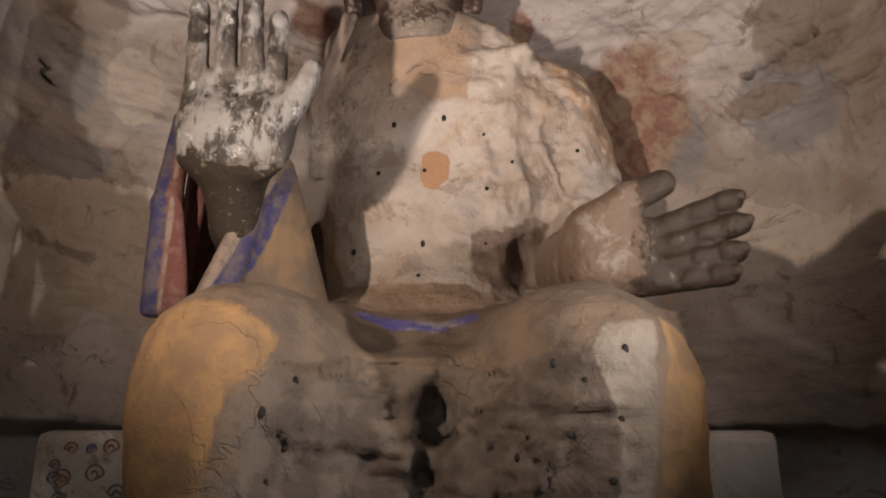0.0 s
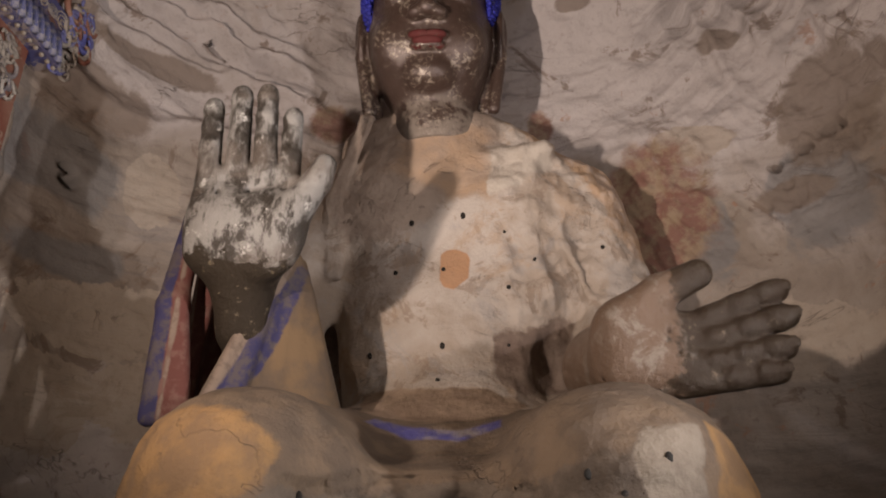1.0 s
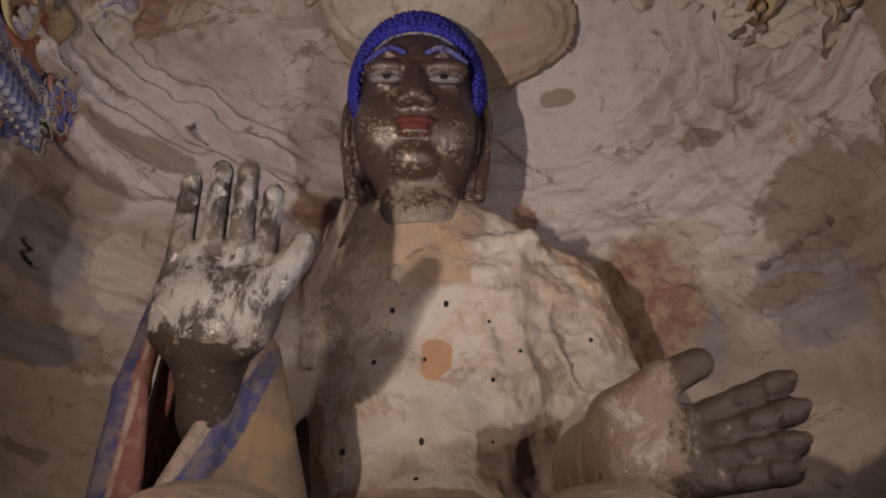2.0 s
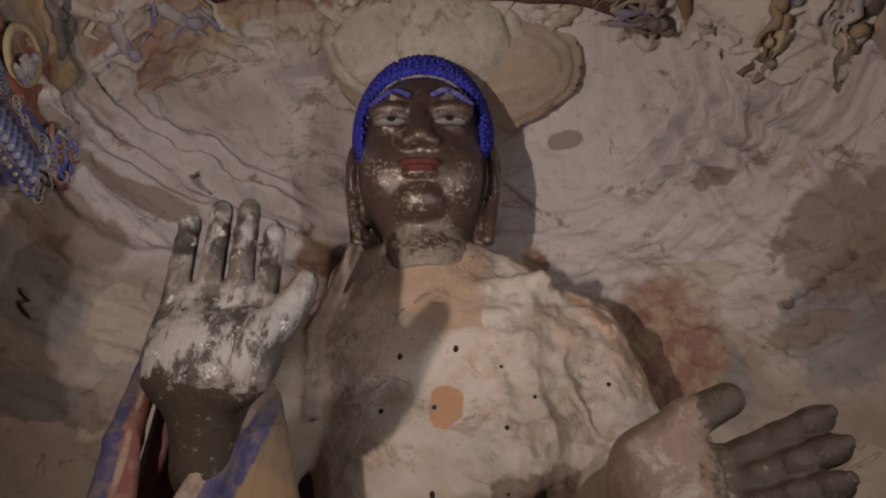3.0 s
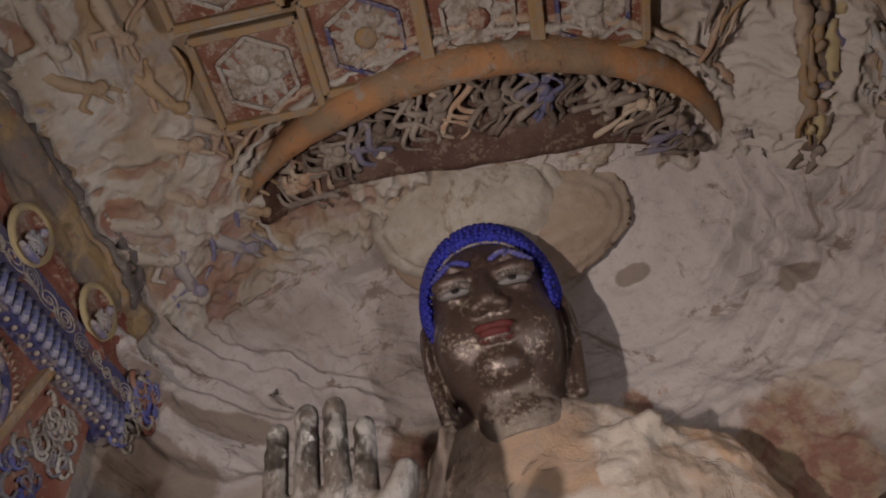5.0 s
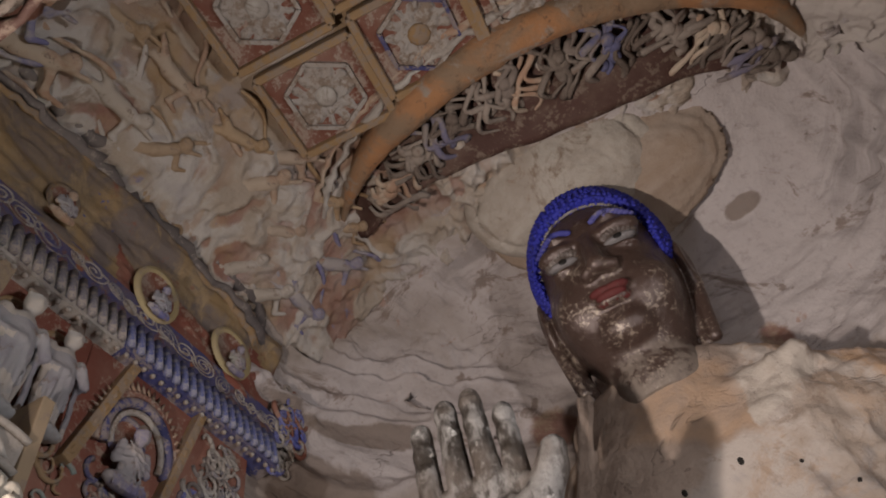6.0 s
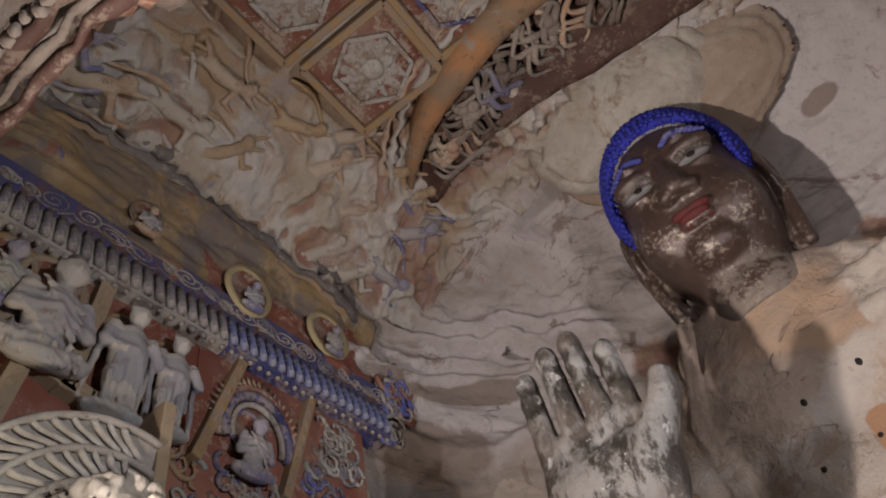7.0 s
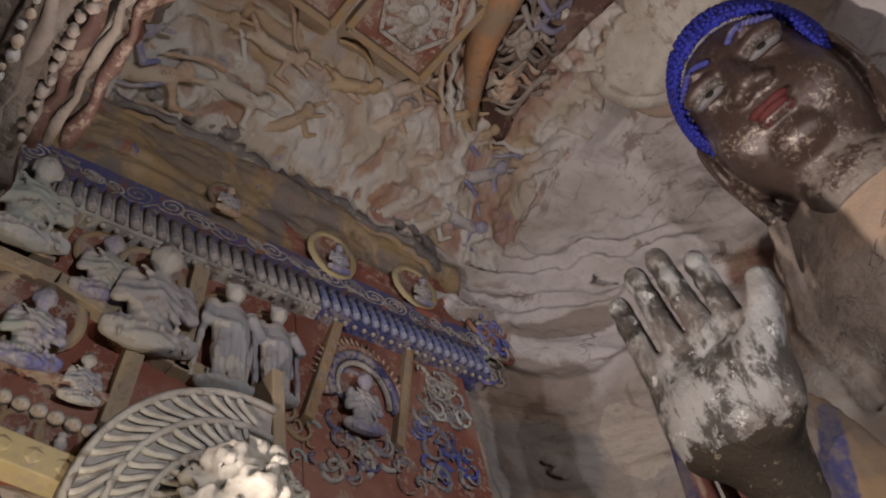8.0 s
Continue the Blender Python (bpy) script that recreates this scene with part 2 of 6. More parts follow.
def cave_rock():
    """Bedded sandstone with remains of pale plaster, brown weathering and cracks; its colour also holds painted lamp
    light and shadow.
    """
    n = Nodes("cave_rock")
    broad = n.noise(0.33, 4, 0.55, 0.8)
    c = n.mix(n.step(n.noise(0.8, 5, 0.6, 0.4), 0.4, 0.6), (0.23, 0.185, 0.15), (0.31, 0.26, 0.22))
    # pale plaster, brightened by the attribute where the lamps fall short
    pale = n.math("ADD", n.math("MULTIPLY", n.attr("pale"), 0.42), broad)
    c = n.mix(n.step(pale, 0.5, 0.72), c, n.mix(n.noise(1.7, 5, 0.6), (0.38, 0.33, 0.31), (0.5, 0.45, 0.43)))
    c = n.mix(n.math("MULTIPLY", n.step(n.noise(1.1, 7, 0.7, 1.2), 0.56, 0.63), 0.75), c, (0.17, 0.12, 0.09))
    c = n.mix(n.math("MULTIPLY", n.step(n.noise(1.7, 6, 0.7, 0.5), 0.62, 0.68), 0.6), c, (0.3, 0.15, 0.09))
    bed = n.noise(1.0, 6, 0.65, 0.5, co=n.stretch((0.5, 0.5, 3.6)))
    sweepco = n.t.nodes.new("ShaderNodeCombineXYZ")
    n.put(sweepco.inputs[0], n.attr("arc_r"))
    n.put(sweepco.inputs[1], n.attr("arc_a"))
    arcs = n.noise(1.0, 6, 0.62, 0.35, co=sweepco.outputs[0])
    w = n.attr("arc_w")
    layer = n.math("ADD", n.math("MULTIPLY", arcs, w), n.math("MULTIPLY", bed, n.math("SUBTRACT", 1.0, w)))
    c = n.mix(n.math("MULTIPLY", n.step(layer, 0.53, 0.64), n.math("MULTIPLY", n.step(n.noise(0.5, 4, 0.6), 0.38, 0.62), 0.5)), c, n.mix(n.noise(0.8, 4, 0.6), (0.13, 0.1, 0.085), (0.2, 0.185, 0.185)))
    c = n.mix(n.math("MULTIPLY", n.math("MULTIPLY", n.step(arcs, 0.47, 0.36), w), 0.3), c, (0.46, 0.41, 0.39))
    # grey tone for shadow painted on the wall
    grey = n.math("ADD", n.attr("grey"), n.math("MULTIPLY", n.math("SUBTRACT", n.noise(0.9, 6, 0.62, 0.8), 0.5), 1.5))
    c = n.mix(n.math("MULTIPLY", n.step(grey, 0.08, 0.3), 0.6), c, n.mix(n.noise(2.2, 5, 0.6), (0.12, 0.12, 0.125), (0.19, 0.19, 0.195)))
    mend = n.math("ADD", n.attr("mend"), n.math("MULTIPLY", n.math("SUBTRACT", n.noise(1.1, 6, 0.65, 0.6), 0.5), 1.4))
    c = n.mix(n.math("MULTIPLY", n.step(mend, 0.05, 0.1), 0.75), c, n.mix(n.noise(2.6, 6, 0.65), (0.32, 0.25, 0.19), (0.43, 0.37, 0.31)))
    vein = n.math("ABSOLUTE", n.math("SUBTRACT", n.noise(0.45, 5, 0.6, 1.2, co=n.stretch((0.6, 0.6, 1.9))), 0.5))
    crack = n.math("MULTIPLY", n.step(vein, 0.006, 0.0), n.step(n.noise(0.9, 3), 0.52, 0.62))
    c = n.mix(n.math("MULTIPLY", crack, 0.4), c, (0.09, 0.07, 0.058))
    bare = n.math("ADD", n.attr("bare"), n.math("MULTIPLY", n.math("SUBTRACT", n.noise(1.8, 7, 0.7, 0.6), 0.5), 0.8))
    c = n.mix(n.math("MULTIPLY", n.step(bare, 0.1, 0.3), 0.8), c, n.mix(n.noise(3, 6, 0.7), (0.15, 0.11, 0.085), (0.22, 0.17, 0.135)))
    rust = n.math("ADD", n.attr("rust"), n.math("MULTIPLY", n.math("SUBTRACT", n.noise(2.5, 7, 0.7, 0.5), 0.5), 0.9))
    c = n.mix(n.math("MULTIPLY", n.step(rust, 0.0, 0.3), 0.85), c, n.mix(n.step(n.noise(4, 6, 0.7), 0.42, 0.6), (0.19, 0.085, 0.06), (0.27, 0.19, 0.12)))
    c = n.mix(n.math("MULTIPLY", n.step(n.noise(9, 6, 0.7), 0.5, 0.75), 0.4), c, (0.16, 0.13, 0.11))
    relief = n.math("ADD", n.math("MULTIPLY", n.noise(2.6, 7, 0.65), 1.8), n.math("MULTIPLY", n.noise(22, 4, 0.6), 0.3))
    relief = n.math("SUBTRACT", n.math("ADD", relief, n.math("MULTIPLY", layer, 1.3)), crack)
    return n.done(c, 0.88, bump=relief, strength=0.5, dist=0.06)


ROCK = cave_rock()
PALE_PLASTER = stone("pale_plaster", (0.27, 0.23, 0.2), (0.34, 0.3, 0.27), (0.2, 0.16, 0.13), 1.0, bump=0.35)
FLOOR_STONE = stone("floor_stone", (0.2, 0.17, 0.14), (0.26, 0.22, 0.19), (0.12, 0.1, 0.09), 1.5)
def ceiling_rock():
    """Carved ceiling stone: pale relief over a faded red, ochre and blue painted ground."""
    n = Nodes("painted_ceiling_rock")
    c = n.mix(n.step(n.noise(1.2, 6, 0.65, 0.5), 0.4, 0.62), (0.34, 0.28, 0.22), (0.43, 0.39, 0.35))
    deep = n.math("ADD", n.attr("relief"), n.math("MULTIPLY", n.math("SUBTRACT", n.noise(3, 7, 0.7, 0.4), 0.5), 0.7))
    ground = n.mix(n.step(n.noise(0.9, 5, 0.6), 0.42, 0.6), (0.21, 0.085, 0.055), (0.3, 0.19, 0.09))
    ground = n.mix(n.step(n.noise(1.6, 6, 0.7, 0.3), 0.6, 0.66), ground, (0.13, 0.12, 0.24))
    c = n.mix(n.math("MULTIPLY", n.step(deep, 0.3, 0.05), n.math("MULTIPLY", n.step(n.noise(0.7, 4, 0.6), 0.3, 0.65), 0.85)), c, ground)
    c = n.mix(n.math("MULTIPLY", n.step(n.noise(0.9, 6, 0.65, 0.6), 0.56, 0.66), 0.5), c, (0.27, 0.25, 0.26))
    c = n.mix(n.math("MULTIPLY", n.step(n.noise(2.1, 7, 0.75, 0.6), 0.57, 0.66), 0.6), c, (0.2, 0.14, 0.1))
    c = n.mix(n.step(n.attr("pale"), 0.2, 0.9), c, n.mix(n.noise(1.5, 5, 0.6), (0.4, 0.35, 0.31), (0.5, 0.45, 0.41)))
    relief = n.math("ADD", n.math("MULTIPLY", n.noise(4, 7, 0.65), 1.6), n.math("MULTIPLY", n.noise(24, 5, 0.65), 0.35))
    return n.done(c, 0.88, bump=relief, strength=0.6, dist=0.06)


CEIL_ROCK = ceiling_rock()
OCHRE = paint("ochre_paint", (0.33, 0.21, 0.1), (0.24, 0.18, 0.13), 0.7)
RED = paint("red_ochre_paint", (0.19, 0.07, 0.045), (0.29, 0.22, 0.175), 0.6)
BLUE = paint("blue_mineral_paint", (0.06, 0.062, 0.17), (0.22, 0.18, 0.17), 0.7)
WHITE = paint("chalky_white_paint", (0.4, 0.365, 0.33), (0.22, 0.17, 0.13), 0.6)
ORANGE = paint("orange_paint", (0.36, 0.19, 0.085), (0.27, 0.19, 0.13), 0.75)
CARVED = stone("carved_grey_stone", (0.31, 0.275, 0.24), (0.42, 0.39, 0.35), (0.17, 0.135, 0.11), 3.0, bump=0.35)
TEAL = paint("pale_green_paint", (0.22, 0.28, 0.26), (0.33, 0.28, 0.23), 0.5)
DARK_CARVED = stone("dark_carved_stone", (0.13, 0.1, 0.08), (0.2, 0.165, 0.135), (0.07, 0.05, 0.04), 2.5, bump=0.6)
BLACK_METAL = paint("black_lamp_metal", (0.02, 0.02, 0.022), (0.05, 0.045, 0.04), 0.2, rough=0.5)

# ---------------------------------------------------------------- the large structure
def sheet(name, rows, material, thick=None, attrs=None):
    """A surface from a grid of points (n, m, 3), closed at its back at the distance thick along its normal."""
    n, m, _ = rows.shape
    k = np.arange(n * m).reshape(n, m)
    f = np.stack([k[:-1, :-1], k[:-1, 1:], k[1:, 1:], k[1:, :-1]], -1).reshape(-1, 4)
    pts = rows.reshape(-1, 3)
    if thick is not None:
        back = pts + np.asarray(thick)
        rim = np.concatenate([k[0, :-1], k[:-1, -1], k[-1, :0:-1], k[:0:-1, 0]])
        nxt = np.roll(rim, -1)
        N = n * m
        f = np.concatenate([f, f[:, ::-1] + N, np.stack([nxt, rim, rim + N, nxt + N], 1)])
        pts = np.concatenate([pts, back])
    return shape(name, pts, f, material, attrs=attrs)


X0, X1, Y0, YC = -4.5, 4.5, 1.45, 6.2
CEIL = 9.55


def rough_wall(P, amount=0.1, seed=3):
    Q = P * [1, 1, 1.7]
    return amount * fbm(Q, 0.55, 5, seed) + 0.35 * amount * np.abs(fbm(P * [0.7, 0.7, 2.2], 1.4, 4, seed + 9))


def apse():
    """The rounded back wall, which leans forward overhead into the ceiling."""
    u = np.linspace(0, math.pi, 420)
    v = np.linspace(0, 1, 380)
    U, V = np.meshgrid(u, v, indexing="ij")
    c, s = np.cos(U), np.sin(U)
    e = 2 / 2.5
    cx, sy = np.sign(c) * np.abs(c) ** e, np.abs(s) ** e
    rise = np.clip(V / 0.68, 0, 1)
    phi = np.clip((V - 0.68) / 0.32, 0, 1) * math.pi / 2
    z = 7.2 * rise + 2.3 * np.sin(phi)
    inset = (1 - np.cos(phi)) * (1.1 + 1.5 * np.abs(s) ** 2)
    x = (4.55 - inset * 0.75) * cx
    y = YC - 0.05 + (2.8 - inset * 0.98) * sy
    P = np.stack([x, y, z], -1)
    flat = P.reshape(-1, 3)
    d = rough_wall(flat, 0.11)
    d += 0.06 * np.abs(fbm(flat * [1.2, 1.2, 0.8] + 0.3, 0.9, 4, 77)) * smoothstep(1.2, 2.6, np.abs(flat[:, 0])) * smoothstep(5.6, 7.0, flat[:, 2])
    d += (0.09 - 0.06 * smoothstep(0.3, 1.2, flat[:, 0])) * np.maximum(0, fbm(flat, 2.6, 4, 41)) * smoothstep(6.5, 8.5, flat[:, 2])
    X, Z = flat[:, 0], flat[:, 2]
    # eroded ledges on the one side, ribs that run up to the ceiling on the other
    wob = 0.12 * fbm(flat, 1.3, 4, 88)
    left = smoothstep(-1.6, -2.6, X)
    for z0, fall, w, h in ((8.5, 0.25, 0.09, 0.16), (8.15, 0.3, 0.07, 0.1), (7.75, 0.1, 0.1, 0.12), (8.8, 0.3, 0.08, 0.12), (6.75, -0.05, 0.16, 0.14)):
        d += left * h * np.exp(-((Z + wob - z0 + fall * np.clip(X + 4.4, 0, 3)) / w) ** 2)
    for x0, slope, w, h in ((3.3, 0.35, 0.1, 0.1), (3.75, 0.4, 0.08, 0.12), (2.9, 0.5, 0.12, 0.05), (4.1, 0.4, 0.09, 0.12)):
        d += smoothstep(6.4, 7.6, Z) * h * np.exp(-((X + wob - x0 + slope * (Z - 8.0)) / w) ** 2)
    # rough, diagonally weathered relief beside the shoulder
    rot = np.stack([0.8 * X + 0.6 * Z, flat[:, 1], 0.25 * (0.6 * X - 0.8 * Z)], 1)
    d += 0.08 * smoothstep(1.7, 2.3, X) * smoothstep(4.2, 5.2, Z) * smoothstep(7.6, 6.4, Z) * (1 - np.abs(fbm(rot, 2.6, 4, 63))) ** 3
    # shallow grooves that sweep round the niche
    arc_r = np.hypot((X + 0.3) / 4.6, (10.5 - Z) / 3.6)
    arc_a = np.arctan2(X + 0.3, 10.5 - Z)
    arc_w = smoothstep(0.5, 0.62, arc_r) * smoothstep(1.42, 1.2, arc_r) * smoothstep(5.9, 6.6, Z)
    arcs = np.stack([arc_r * 15 + 0.5 * fbm(flat, 0.9, 3, 12), arc_a * 1.6, 0 * X], 1)
    d += arc_w * (0.5 + 0.5 * smoothstep(0.4, 1.3, np.abs(arc_a))) * 0.09 * (1 - np.abs(fbm(arcs, 0.6, 4, 130))) ** 2
    # the wall falls back near the floor, an added overhang to shade the corners
    d -= 0.85 * smoothstep(1.92, 1.72, Z + wob) * smoothstep(2.3, 2.9, np.abs(X))
    # old beam sockets
    for x, z, r in ((3.71, 6.04, 0.06), (3.84, 6.09, 0.045), (3.97, 6.14, 0.06), (4.17, 6.27, 0.075), (-4.29, 5.63, 0.06), (-4.33, 5.75, 0.04)):
        d -= 0.22 * np.exp(-(((X - x) / r) ** 2 + ((Z - z) / r) ** 2) ** 2)
    out = np.stack([cx, sy, 0 * cx], -1).reshape(-1, 3)
    out /= np.maximum(np.linalg.norm(out, axis=1, keepdims=True), 1e-3)
    P = (flat - out * d[:, None]).reshape(P.shape)
    high = P.reshape(-1, 3)
    # lamp light painted in as paler colour: high up, right of the head, low left
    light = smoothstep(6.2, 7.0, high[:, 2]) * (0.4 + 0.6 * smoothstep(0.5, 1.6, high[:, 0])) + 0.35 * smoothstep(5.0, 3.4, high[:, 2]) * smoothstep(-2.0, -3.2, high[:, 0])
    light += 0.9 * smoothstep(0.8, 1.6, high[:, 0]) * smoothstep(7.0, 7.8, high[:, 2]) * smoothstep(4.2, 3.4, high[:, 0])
    patch = lambda x, z, rx, rz: 1 - np.hypot((high[:, 0] - x) / rx, (high[:, 2] - z) / rz)
    rust = np.maximum.reduce([patch(2.4, 5.7, 0.75, 1.1), patch(-1.75, 7.25, 0.35, 0.35), patch(1.05, 7.1, 0.2, 0.35)])
    # brown weathered patches; the one at far right also paints in shade
    bare = np.maximum.reduce([patch(1.54, 8.76, 0.3, 0.1), patch(3.3, 7.94, 0.3, 0.22), patch(4.15, 6.5, 0.55, 1.0) - 0.1, patch(-4.25, 6.75, 0.6, 0.45), patch(-3.8, 7.55, 0.8, 0.2), patch(3.75, 5.6, 0.4, 0.25), patch(-2.6, 5.9, 0.9, 0.25)])
    # painted shadow: the raised hand's at left, the dim wall at right
    grey = np.maximum.reduce([patch(-4.35, 5.75, 0.55, 0.5), patch(-4.2, 4.75, 0.45, 0.3), patch(3.95, 5.5, 0.6, 0.9) - 0.2, patch(2.95, 5.4, 0.4, 0.8) - 0.1])
    mend = np.maximum.reduce([patch(-3.72, 5.85, 0.32, 0.5), patch(-3.75, 4.2, 0.7, 0.45), patch(-3.3, 3.4, 0.6, 0.6), patch(3.4, 4.0, 0.9, 0.5), patch(2.9, 6.6, 0.5, 0.3), patch(-4.25, 3.2, 0.4, 0.5)])
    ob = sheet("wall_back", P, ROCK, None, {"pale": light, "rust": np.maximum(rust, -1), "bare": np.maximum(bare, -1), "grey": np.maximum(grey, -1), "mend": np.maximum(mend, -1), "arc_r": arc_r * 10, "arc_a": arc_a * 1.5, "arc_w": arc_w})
    solid = ob.modifiers.new("thickness", "SOLIDIFY")
    solid.thickness, solid.offset = 0.35, -1
    return tagged(ob, "weathered grey-brown rock back wall curving overhead behind the statue", "wall", kind="structure")


def side_wall(name, x, sign, label):
    y, z = np.linspace(Y0, YC + 0.3, 110), np.linspace(0, 9.2, 180)
    Yg, Zg = np.meshgrid(y, z, indexing="ij")
    P = np.stack([np.full_like(Yg, x), Yg, Zg], -1)
    flat = P.reshape(-1, 3)
    Z = flat[:, 2] + 0.1 * fbm(flat, 1.3, 4, 88)
    ledge = 0.16 * np.exp(-((Z - 8.5) / 0.09) ** 2) + 0.1 * np.exp(-((Z - 8.25) / 0.06) ** 2) + 0.1 * np.exp(-((Z - 8.75) / 0.07) ** 2)
    P[..., 0] += sign * (rough_wall(flat, 0.07, 7) + ledge).reshape(Yg.shape)
    if sign < 0:
        P = P[::-1]
    return tagged(sheet(name, P, ROCK, (-sign * 0.4, 0, 0)), label, "wall", kind="structure")


def ceiling_height(x, y):
    return CEIL - 1.0 * smoothstep(2.7, 4.6, np.abs(x)) - 0.5 * smoothstep(2.9, 1.3, y)


def ceiling():
    x, y = np.linspace(-4.7, 4.7, 380), np.linspace(1.2, 7.4, 260)
    Xg, Yg = np.meshgrid(x, y, indexing="ij")
    flat = np.stack([Xg, Yg, 0 * Xg], -1).reshape(-1, 3)
    z = ceiling_height(flat[:, 0], flat[:, 1])
    calm = 1 - 0.85 * smoothstep(-3.2, -2.9, flat[:, 0]) * smoothstep(2.5, 2.2, flat[:, 0]) * smoothstep(2.6, 2.9, flat[:, 1]) * smoothstep(5.5, 5.2, flat[:, 1])
    z -= 0.05 * fbm(flat, 0.8, 4, 5) * calm + 0.13 * calm * np.maximum(0, fbm(flat + 0.35 * fbm(flat, 2, 3, 8)[:, None], 2.4, 4, 22))
    warp = flat + 0.4 * np.stack([fbm(flat, 1.5, 3, 101), fbm(flat, 1.5, 3, 103), 0 * z], 1)
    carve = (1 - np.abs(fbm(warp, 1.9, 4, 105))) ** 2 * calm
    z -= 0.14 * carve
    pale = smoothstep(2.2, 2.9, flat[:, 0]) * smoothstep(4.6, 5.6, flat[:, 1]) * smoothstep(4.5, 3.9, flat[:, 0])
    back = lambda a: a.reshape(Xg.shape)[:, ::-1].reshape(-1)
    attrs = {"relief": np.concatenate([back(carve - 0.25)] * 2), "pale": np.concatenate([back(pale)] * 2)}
    P = np.concatenate([flat[:, :2], z[:, None]], 1).reshape(*Xg.shape, 3)[:, ::-1]
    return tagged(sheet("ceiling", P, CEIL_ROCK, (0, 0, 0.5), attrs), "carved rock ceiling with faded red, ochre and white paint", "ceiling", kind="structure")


def front_wall():
    """The wall with the doorway through which the camera comes; its inner face is carved above the doorway."""
    bm = bmesh.new()
    for low, high in (((-5, -0.9, -0.2), (-2.3, Y0 - 0.15, 9.6)), ((2.3, -0.9, -0.2), (5, Y0 - 0.15, 9.6)), ((-2.3, -0.9, 4.6), (2.3, Y0 - 0.15, 9.6))):
        add_box(bm, low, high)
    wall = tagged(part("wall_front", bm, DARK_CARVED), "thick rough rock front wall with a tall doorway", "wall", kind="structure")
    x, z = np.linspace(-4.7, 4.7, 320), np.linspace(4.62, 9.5, 190)
    Xg, Zg = np.meshgrid(x, z, indexing="ij")
    flat = np.stack([Xg, 0 * Xg, Zg], -1).reshape(-1, 3)
    slant = flat[:, 2] - 0.75 * flat[:, 0]
    y = Y0 + 0.08 * np.abs(fbm(flat * [1, 1, 1.6], 2.6, 4, 31)) + 0.05 * smoothstep(-0.2, 0.5, np.sin(slant * 8 + 0.8 * fbm(flat, 1.5, 3, 35)))
    P = np.stack([flat[:, 0], y, flat[:, 2]], 1).reshape(*Xg.shape, 3)
    face = sheet("carved_face", P, DARK_CARVED, (0, -0.25, 0))
    face.parent = wall
    return wall


apse()
side_wall("wall_left", X0, 1, "rock side wall carved with painted niches and figures")
side_wall("wall_right", X1, -1, "weathered rock side wall with carved columns")
ceiling()
front_wall()


def ground():
    bm = bmesh.new()
    add_box(bm, (-60, -120, -0.3), (60, 12, 0))
    return tagged(part("floor", bm, FLOOR_STONE), "worn grey stone floor of the cave", "floor", kind="structure")


ground()

